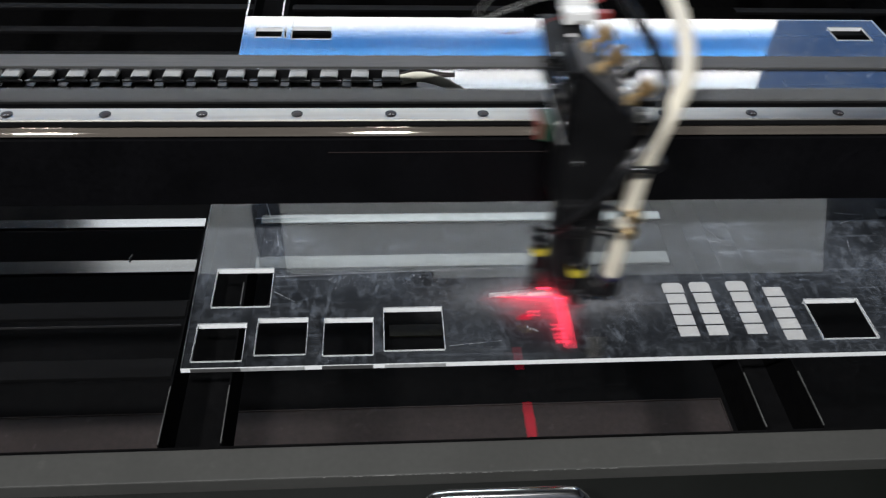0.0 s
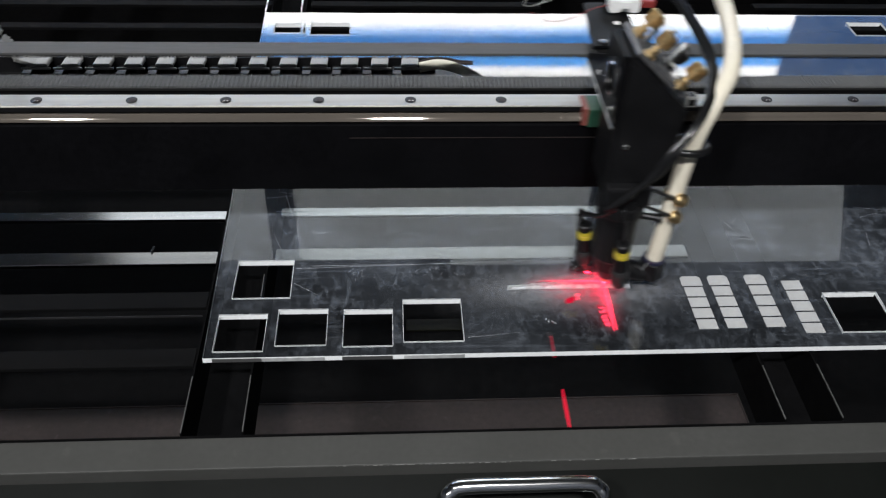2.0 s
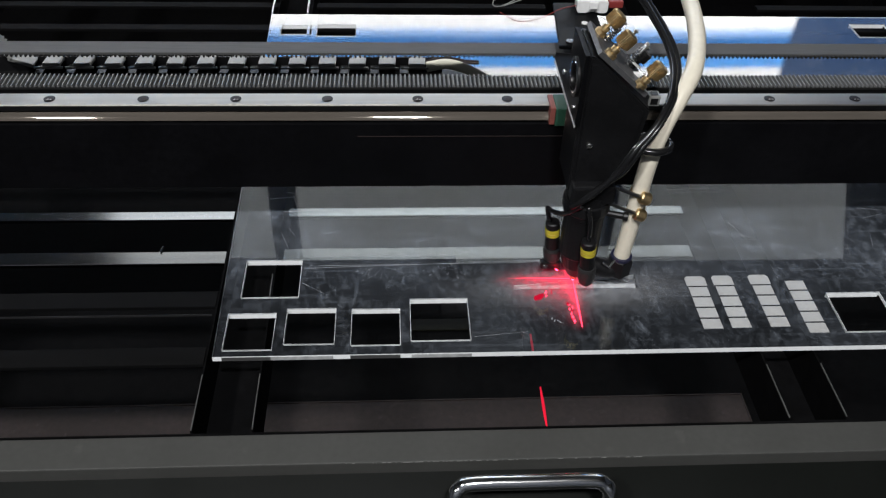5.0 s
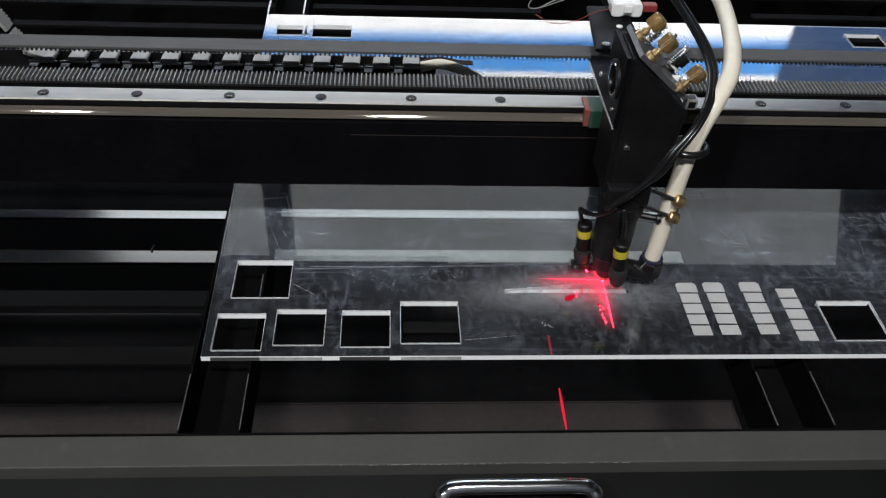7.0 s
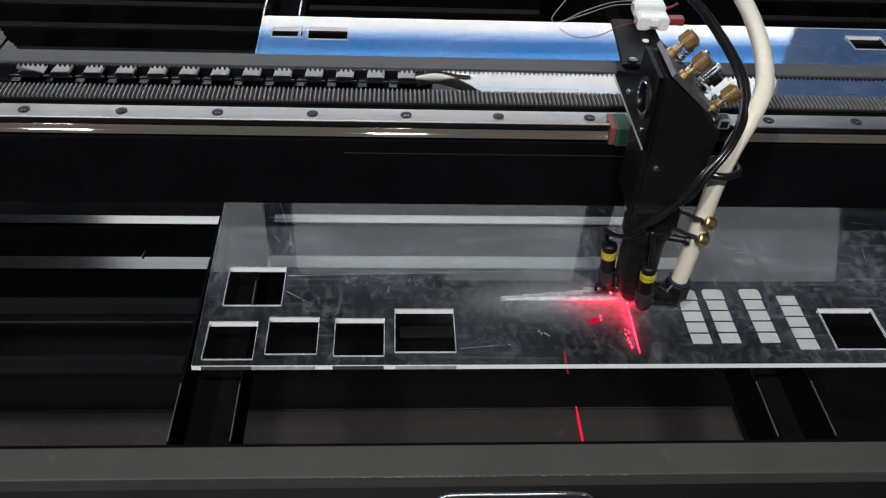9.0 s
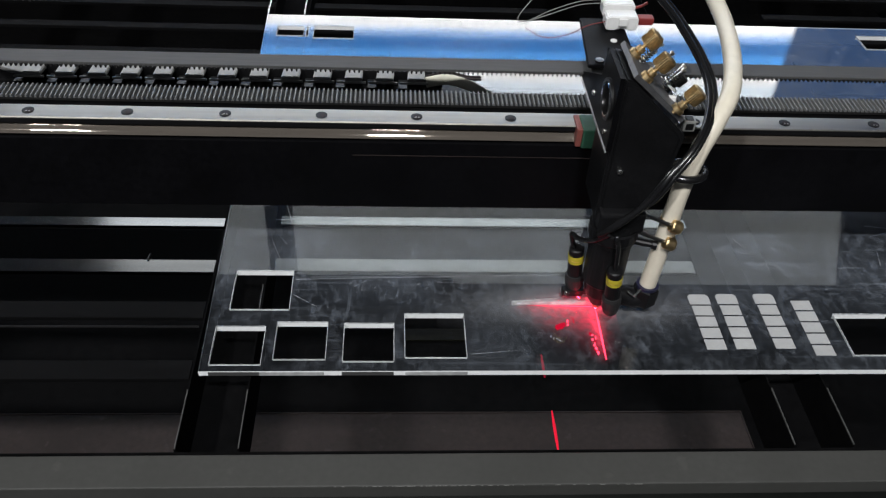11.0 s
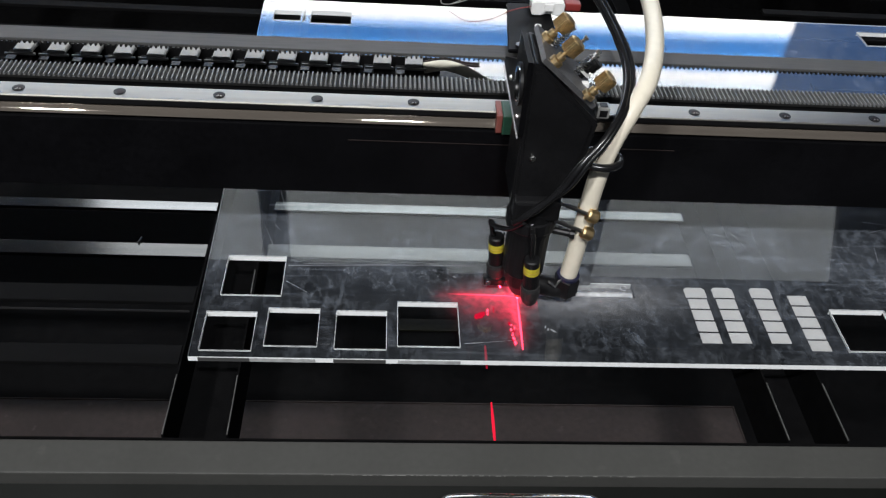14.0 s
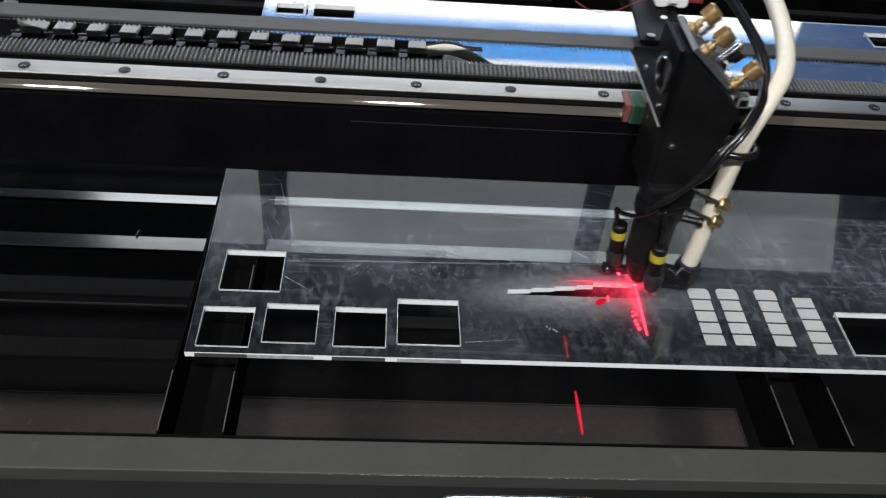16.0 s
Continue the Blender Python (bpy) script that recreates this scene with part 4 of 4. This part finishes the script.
    part("tube_collar", lathe([(0.0150, 0.0760), (0.0156, 0.0750), (0.0156, 0.0680), (0.0150, 0.0670)], (*ax, 0), (0, 0, 1)), BLACK, h)
    part("nozzle_cone", lathe([(0.0122, 0.0284), (0.0100, 0.0180), (0.0055, 0.0085), (0.0030, 0.0070)], (*ax, 0), (0, 0, 1)), BLACK, h)
    part("nozzle_tip", lathe([(0.0030, 0.0069), (0.0026, 0.0038), (0.0012, 0.0030)], (*ax, 0), (0, 0, 1)), BRASS, h, "small worn metal nozzle tip")
    part("clamp_screw", lathe([(0.0022, 0), (0.0022, 0.012), (0.0030, 0.0125), (0.0030, 0.0155)], (0.029, -0.064, 0.064), (1, -0.3, 0), steps=12), BLACK, h)
    # two line-laser pointers with yellow bands
    for bx, by, bz, axis in ((0.0024, -0.0500, 0.0100, (-0.09, 0.0, 1)), (0.0210, -0.0775, 0.0165, (-0.08, -0.02, 1))):
        top = part("pointer", lathe([(0.0050, 0.010), (0.0050, 0.0350), (0.0042, 0.0358)], (bx, by, bz), axis, steps=22), BLACK, h)
        part("band", lathe([(0.00515, 0.0245), (0.00515, 0.0305)], (bx, by, bz), axis, steps=22), YELLOW, top, "yellow label band")
        part("band_print", lathe([(0.00522, 0.0270), (0.00522, 0.0274)], (bx, by, bz), axis, steps=22), BRASS, top, "faint printed line")
        part("clip", lathe([(0.0030, -0.0035), (0.0048, -0.0010), (0.0060, 0.0040), (0.0064, 0.0105), (0.0058, 0.0130)], (bx, by, bz), axis, steps=22), GREY_CLIP, top)
    part("clip_screw", lathe([(0.0015, 0), (0.0015, 0.002)], (-0.0035, -0.0560, 0.0100), (0.3, -1, 0.4), steps=10), SPRING, h)
    part("clip_bracket", box(-0.006, 0.008, -0.0555, -0.0500, 0.0065, 0.0120, 0.0008), BLACK, h)
    # aperture emission is raised to redden the sheet round it
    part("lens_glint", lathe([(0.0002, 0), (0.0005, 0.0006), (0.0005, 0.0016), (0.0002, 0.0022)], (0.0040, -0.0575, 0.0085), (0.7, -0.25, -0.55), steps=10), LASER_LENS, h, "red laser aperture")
    # added emitter that throws red light on the sheet round the nozzle
    part("glow_bead", lathe([(0.0008, 0.0008), (0.0010, 0.0014), (0.0008, 0.0028)], (*ax, 0), (0, 0, 1), steps=10), BEAD_GLOW, h, "red glowing bead added under the nozzle")
    # air fitting on the far side of the nozzle
    part("elbow", hose([(0.0230, -0.0630, 0.0180), (0.0320, -0.0635, 0.0160), (0.0400, -0.0640, 0.0145), (0.0455, -0.0645, 0.0180), (0.0465, -0.0645, 0.0250)], 0.0068), BLACK, h, smooth=True)
    part("elbow_nut", lathe([(0.0070, 0.0), (0.0084, 0.0015), (0.0084, 0.0140), (0.0076, 0.0150)], (0.0460, -0.0645, 0.0105), (0.04, 0, 1), steps=6), BLACK, h)
    part("collet", lathe([(0.0074, 0.0), (0.0074, 0.0020)], (0.0464, -0.0645, 0.0256), (0.04, 0, 1)), BLUE_RING, h, "dark blue collet ring")
    part("elbow_pin", hose([(0.0330, -0.0690, 0.0245), (0.0385, -0.0705, 0.0210)], 0.0009), SPRING, h)
    part("elbow_pin", hose([(0.0375, -0.0705, 0.0210), (0.0415, -0.0690, 0.0265)], 0.0009), SPRING, h)
    # cream hose
    part("air_hose", hose([(0.0465, -0.0645, 0.0260), (0.0480, -0.0645, 0.0500), (0.0495, -0.0640, 0.0800), (0.0522, -0.0622, 0.1080), (0.0578, -0.0575, 0.1270), (0.0672, -0.0480, 0.1420), (0.0785, -0.0303, 0.1515), (0.0895, 0.0065, 0.1545), (0.0965, 0.0517, 0.1570), (0.0960, 0.0900, 0.1620)], 0.0056, steps=20), HOSE, h, "cream silicone air hose", True)
    # hose ring
    ring = []
    for k in range(17):
        a = 2 * math.pi * k / 16
        ring.append((0.0510 + 0.0118 * math.cos(a), -0.0620 + 0.0090 * math.sin(a), 0.1165))
    part("hose_ring", hose(ring, 0.0024, steps=10, per=3), BLACK_RUBBER, h, smooth=True)
    # brass hose clamps
    for z, dx in ((0.0825, -0.0035), (0.0690, -0.0045)):
        c = part("hose_clamp", lathe([(0.0012, 0), (0.0012, 0.0200)], (0.0330 + dx, -0.0690, z + 0.0068), (0.9, -0.06, -0.35), steps=10), COIL, h)
        part("clamp_head", lathe([(0.0036, 0.0200), (0.0042, 0.0210), (0.0042, 0.0260), (0.0036, 0.0270)], (0.0330 + dx, -0.0690, z + 0.0068), (0.9, -0.06, -0.35), steps=18), BRASS, c, "brass clamp screw head")
        part("clamp_band", lathe([(0.0060, -0.0015), (0.0060, 0.0015)], (0.0495, -0.0640, z - 0.0015), (0.04, 0.05, 1), steps=20), BRASS, c)
    # black cables
    for off, r in ((-0.0006, 0.0022), (0.0026, 0.0017), (-0.0030, 0.0008)):
        part("cable", hose([(0.0480 + off, 0.0600, 0.1730), (0.0600 + off, 0.0340, 0.1646), (0.0680 + off, -0.0124, 0.1545), (0.0632 + off * 0.8, -0.0450, 0.1465), (0.0515 + off * 0.7, -0.0660, 0.1360), (0.0374 + off, -0.076, 0.1218), (0.0290 + off, -0.078, 0.1070), (0.0184 + off * 0.6, -0.0785, 0.0945 + off), (0.0100, -0.0775, 0.0850 + off * 0.5), (0.0040, -0.074, 0.0770)], r), BLACK_RUBBER, h, smooth=True)
    part("pointer_lead", hose([(0.0100, -0.0770, 0.0800), (0.0030, -0.0680, 0.0670), (-0.0030, -0.0570, 0.0595), (-0.0058, -0.0510, 0.0580), (-0.0048, -0.0500, 0.0530), (-0.0028, -0.0500, 0.0460)], 0.0016), BLACK_RUBBER, h, smooth=True)
    part("pointer_lead", hose([(0.0140, -0.0785, 0.0800), (0.0165, -0.0795, 0.0680), (0.0180, -0.0785, 0.0500)], 0.0015), BLACK_RUBBER, h, smooth=True)
    # red pointer light, painted as glowing strips and films where it falls
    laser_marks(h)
    return h


def side_plate(h):
    """Upright plate beside the housing with its round beam opening, and the plate behind."""
    outer = [(-0.0655, 0.1320), (0.0225, 0.1320), (0.0225, 0.1335), (-0.0280, 0.1600), (-0.0300, 0.1790), (-0.0655, 0.1790)]
    ring = [(-0.0500 + 0.0108 * math.cos(k * math.pi / 16), 0.1570 + 0.0125 * math.sin(k * math.pi / 16)) for k in range(32)]
    bm = bmesh.new()
    for x in (0.0004, 0.0030):
        fresh = bmesh.new()
        for lp in (outer, ring):
            vs = [fresh.verts.new((x, y, z)) for y, z in lp]
            for k in range(len(vs)):
                fresh.edges.new((vs[k], vs[(k + 1) % len(vs)]))
        bmesh.ops.triangle_fill(fresh, use_beauty=True, use_dissolve=False, edges=fresh.edges[:], normal=(1, 0, 0))
        merge(bm, fresh)
    for lp in (outer, ring):
        a = [bm.verts.new((0.0004, *p)) for p in lp]
        b = [bm.verts.new((0.0030, *p)) for p in lp]
        for k in range(len(lp)):
            j = (k + 1) % len(lp)
            bm.faces.new((a[k], a[j], b[j], b[k]))
    p = part("side_plate", bm, BLACK_BEAM, h)
    part("bare_edge", box(-0.0003, 0.0006, -0.0655, 0.0150, 0.1310, 0.1319), EDGE_STEEL, p, "bare bright plate edge")
    part("beam_bush", lathe([(0.0100, 0), (0.0120, 0), (0.0120, 0.0022), (0.0100, 0.0022), (0.0100, 0)], (-0.0011, -0.0500, 0.1570), (1, 0, 0), steps=32, closed=False), BLACK, p, "black bush round the beam opening")
    part("bush_lining", lathe([(0.0092, 0), (0.0099, 0), (0.0099, 0.0050), (0.0092, 0.0050), (0.0092, 0)], (-0.0014, -0.0500, 0.1570), (1, 0, 0), steps=32, closed=False), CHROME, p, "polished lining of the beam opening", True)
    for y, z in ((-0.0560, 0.1395), (-0.0180, 0.1420)):
        part("plate_screw", lathe([(0.0016, 0), (0.0016, 0.0010), (0.0010, 0.0013)], (0.0004, y, z), (-1, 0, 0), steps=12), SPRING, p)
    part("top_plate", prism([(0.0000, 0.0060), (0.0050, 0.0700), (0.0330, 0.0700), (0.0330, 0.0060)], "z", 0.1445, 0.1470, 0.0006), BLACK_BEAM, h)
    part("plate_bolt", lathe([(0.0028, 0), (0.0028, 0.0012), (0.0016, 0.0013)], (0.0078, 0.0110, 0.1470), (0, 0, 1), steps=16), BLACK_RUBBER, h)
    part("back_screw", lathe([(0.0022, 0), (0.0022, 0.0006), (0.0014, 0.0009)], (0.0222, 0.0380, 0.1470), (0, 0, 1), steps=14), WHITE_PLASTIC, h, "bright screw head")
    part("belt_clamp", box(0.0031, 0.0330, -0.0290, 0.0055, 0.1330, 0.1440, 0.0008), BLACK, h)


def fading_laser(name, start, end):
    """Pointer light painted as emission that thins out with its distance from the nozzle."""
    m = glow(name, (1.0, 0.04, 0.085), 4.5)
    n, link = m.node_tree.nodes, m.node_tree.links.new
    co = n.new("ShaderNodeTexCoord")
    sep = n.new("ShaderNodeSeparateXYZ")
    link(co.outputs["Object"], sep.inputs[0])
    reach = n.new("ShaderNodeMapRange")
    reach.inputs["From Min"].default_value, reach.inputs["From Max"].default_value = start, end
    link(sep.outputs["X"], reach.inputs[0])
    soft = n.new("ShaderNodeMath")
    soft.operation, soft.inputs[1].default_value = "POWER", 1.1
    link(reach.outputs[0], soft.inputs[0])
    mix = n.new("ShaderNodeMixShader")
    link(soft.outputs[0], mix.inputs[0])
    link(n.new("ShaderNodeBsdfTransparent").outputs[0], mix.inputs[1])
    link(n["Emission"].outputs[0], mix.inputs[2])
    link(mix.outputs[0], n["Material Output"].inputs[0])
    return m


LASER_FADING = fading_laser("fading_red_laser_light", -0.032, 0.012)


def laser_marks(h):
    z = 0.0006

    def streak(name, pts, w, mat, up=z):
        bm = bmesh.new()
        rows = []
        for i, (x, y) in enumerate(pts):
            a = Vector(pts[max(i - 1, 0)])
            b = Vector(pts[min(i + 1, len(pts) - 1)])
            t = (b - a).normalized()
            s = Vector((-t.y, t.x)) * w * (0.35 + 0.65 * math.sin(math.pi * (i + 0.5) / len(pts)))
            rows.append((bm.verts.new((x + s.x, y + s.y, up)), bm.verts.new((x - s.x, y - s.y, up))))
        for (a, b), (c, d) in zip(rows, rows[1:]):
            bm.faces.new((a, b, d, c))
        part(name, bm, mat, h, "red laser light painted as a glowing strip")
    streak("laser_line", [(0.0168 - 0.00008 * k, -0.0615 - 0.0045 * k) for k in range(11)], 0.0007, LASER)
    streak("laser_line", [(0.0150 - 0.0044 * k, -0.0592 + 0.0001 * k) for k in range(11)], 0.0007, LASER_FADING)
    # red glow of the pointer light, painted as see-through emissive films
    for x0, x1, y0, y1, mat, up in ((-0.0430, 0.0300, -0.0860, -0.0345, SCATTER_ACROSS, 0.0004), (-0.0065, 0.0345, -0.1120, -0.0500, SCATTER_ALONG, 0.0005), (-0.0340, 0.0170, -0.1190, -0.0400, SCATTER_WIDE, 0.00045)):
        part("laser_spill", film(rect(x0, x1, y0, y1), up), mat, h, "red glow of the pointer light painted as a film")
    rng = random.Random(5)
    # broken glints beside the long line, ragged patch off the strip, painted as emission
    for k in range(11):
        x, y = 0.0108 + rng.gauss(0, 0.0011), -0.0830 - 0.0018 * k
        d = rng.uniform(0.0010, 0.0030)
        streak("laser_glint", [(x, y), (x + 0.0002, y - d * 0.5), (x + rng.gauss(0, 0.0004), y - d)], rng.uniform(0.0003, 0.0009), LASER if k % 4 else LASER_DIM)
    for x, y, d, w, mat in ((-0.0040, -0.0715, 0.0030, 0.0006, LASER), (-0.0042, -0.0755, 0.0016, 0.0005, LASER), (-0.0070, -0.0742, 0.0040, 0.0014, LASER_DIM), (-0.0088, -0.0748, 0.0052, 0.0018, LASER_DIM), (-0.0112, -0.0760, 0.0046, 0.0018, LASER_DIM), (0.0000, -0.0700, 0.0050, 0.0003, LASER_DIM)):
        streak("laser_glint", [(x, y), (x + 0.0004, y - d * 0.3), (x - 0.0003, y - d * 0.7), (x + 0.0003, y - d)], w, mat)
    # laser line on tray and tub floor, painted as emissive strips
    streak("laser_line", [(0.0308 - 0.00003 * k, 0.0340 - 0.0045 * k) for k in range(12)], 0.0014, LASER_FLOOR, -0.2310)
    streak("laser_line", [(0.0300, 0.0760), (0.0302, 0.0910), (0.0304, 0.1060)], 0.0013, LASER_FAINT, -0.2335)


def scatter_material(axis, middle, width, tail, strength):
    """Red glow round the laser lines, painted as broken, see-through emission."""
    m = bpy.data.materials.new("painted_red_glow")
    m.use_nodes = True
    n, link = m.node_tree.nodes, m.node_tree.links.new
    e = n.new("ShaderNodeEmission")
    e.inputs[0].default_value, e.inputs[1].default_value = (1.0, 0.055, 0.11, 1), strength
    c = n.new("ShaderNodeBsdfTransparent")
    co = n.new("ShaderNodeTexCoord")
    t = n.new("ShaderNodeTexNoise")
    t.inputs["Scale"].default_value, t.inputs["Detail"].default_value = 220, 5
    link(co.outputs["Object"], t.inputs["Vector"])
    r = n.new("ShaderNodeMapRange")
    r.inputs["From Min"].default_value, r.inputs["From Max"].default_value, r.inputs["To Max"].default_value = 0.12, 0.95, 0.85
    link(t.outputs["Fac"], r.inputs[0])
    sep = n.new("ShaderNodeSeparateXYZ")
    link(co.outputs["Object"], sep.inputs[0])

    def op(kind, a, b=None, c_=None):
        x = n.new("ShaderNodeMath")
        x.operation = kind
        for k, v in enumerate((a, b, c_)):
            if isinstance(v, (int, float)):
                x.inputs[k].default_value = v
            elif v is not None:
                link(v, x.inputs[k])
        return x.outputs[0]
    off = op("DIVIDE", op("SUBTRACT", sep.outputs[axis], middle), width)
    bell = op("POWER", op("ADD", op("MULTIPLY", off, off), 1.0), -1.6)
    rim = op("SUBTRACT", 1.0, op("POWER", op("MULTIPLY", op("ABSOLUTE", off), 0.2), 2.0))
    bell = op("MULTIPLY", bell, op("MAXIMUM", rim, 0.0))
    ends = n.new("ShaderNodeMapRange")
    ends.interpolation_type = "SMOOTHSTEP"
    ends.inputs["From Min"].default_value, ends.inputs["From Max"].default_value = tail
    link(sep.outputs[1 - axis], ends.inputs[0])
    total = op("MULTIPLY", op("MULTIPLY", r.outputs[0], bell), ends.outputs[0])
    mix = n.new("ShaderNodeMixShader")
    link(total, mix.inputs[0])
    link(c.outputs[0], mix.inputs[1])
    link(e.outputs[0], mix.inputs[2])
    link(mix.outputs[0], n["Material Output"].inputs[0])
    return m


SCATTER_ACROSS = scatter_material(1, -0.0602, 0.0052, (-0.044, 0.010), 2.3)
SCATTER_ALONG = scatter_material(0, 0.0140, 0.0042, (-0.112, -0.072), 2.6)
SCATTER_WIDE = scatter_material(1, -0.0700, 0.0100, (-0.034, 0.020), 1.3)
BEAD_GLOW = glow("added_red_bead_light", (1.0, 0.03, 0.06), 18.0)
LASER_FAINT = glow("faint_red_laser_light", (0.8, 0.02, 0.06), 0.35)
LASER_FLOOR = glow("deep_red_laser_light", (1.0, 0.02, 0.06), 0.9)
head_thing = cutting_head()


# ---- what moves ----
TRAVEL = [
    (0, 0.2287, 0.1219),
    (0.1, 0.2632, 0.1220),
    (0.2, 0.2625, 0.1220),
    (0.3, 0.2295, 0.1221),
    (0.4, 0.2290, 0.1222),
    (0.5, 0.2307, 0.1222),
    (0.6, 0.2370, 0.1236),
    (0.7, 0.2540, 0.1249),
    (0.8, 0.2600, 0.1262),
    (0.9, 0.2625, 0.1275),
    (1, 0.2628, 0.1288),
    (1.5, 0.2603, 0.1332),
    (1.9, 0.2605, 0.1308),
    (2, 0.2479, 0.1302),
    (2.1, 0.2220, 0.1297),
    (2.2, 0.2002, 0.1293),
    (2.3, 0.1890, 0.1288),
    (2.4, 0.1862, 0.1283),
    (2.5, 0.1884, 0.1279),
    (3, 0.1962, 0.1277),
    (3.5, 0.2031, 0.1290),
    (4, 0.2101, 0.1301),
    (6.5, 0.2426, 0.1368),
    (7, 0.2508, 0.1368),
    (7.5, 0.2586, 0.1370),
    (8, 0.2668, 0.1370),
    (8.5, 0.2683, 0.1294),
    (9, 0.2667, 0.1218),
    (11.5, 0.2268, 0.1216),
    (12, 0.2186, 0.1213),
    (12.5, 0.2109, 0.1215),
    (13, 0.2027, 0.1217),
    (13.5, 0.1947, 0.1220),
    (14, 0.1866, 0.1219),
    (14.5, 0.1781, 0.1215),
    (15, 0.1799, 0.1265),
    (15.5, 0.1879, 0.1267),
    (15.6, 0.1940, 0.1287),
    (15.7, 0.2095, 0.1306),
    (15.8, 0.2368, 0.1326),
    (15.9, 0.2560, 0.1345),
    (16, 0.2672, 0.1365),
]


def motions():
    walk(gantry_thing, [(t, pose(0, y, 0)) for t, x, y in TRAVEL])
    walk(chain_bend, [(t, pose((x - 0.262) / 2, 0, 0)) for t, x, y in TRAVEL])
    # the belt's lower run goes with the head, its upper run the other way
    walk(toothing["belt_toothing"], [(t, pose(x - 0.23, 0, 0)) for t, x, y in TRAVEL])
    walk(toothing["upper_belt_toothing"], [(t, pose(0.23 - x, 0, 0)) for t, x, y in TRAVEL])
    walk(head_thing, [(t, pose(x, y, 0)) for t, x, y in TRAVEL])
    c = Vector((0.24, 0.07, 0))
    rest = Matrix.Identity(4)

    def fallen(x, y, z, tip, lean, yaw):
        return Matrix.Translation((x, y, z)) @ pose(0, 0, 0, lean, tip, yaw) @ Matrix.Translation(-c)
    loose = Matrix.Translation(c) @ pose(0, 0, 0, -1.0, 0, 0) @ Matrix.Translation(-c)
    walk(strip, [(0, rest), (9.5, rest), (11.3, loose), (15.5, loose), (15.54, fallen(0.241, 0.070, -0.008, 3, -4, 1)), (15.6, fallen(0.262, 0.088, -0.090, 10, -20, 6)), (15.7, fallen(0.310, 0.124, -0.2235, 0, -28, 21)), (15.8, fallen(0.298, 0.092, -0.2276, 0, 0, 14)), (15.9, fallen(0.294, 0.055, -0.2276, 0, 0, 12)), (16.0, fallen(0.294, 0.050, -0.2276, 0, 0, 12))])


motions()
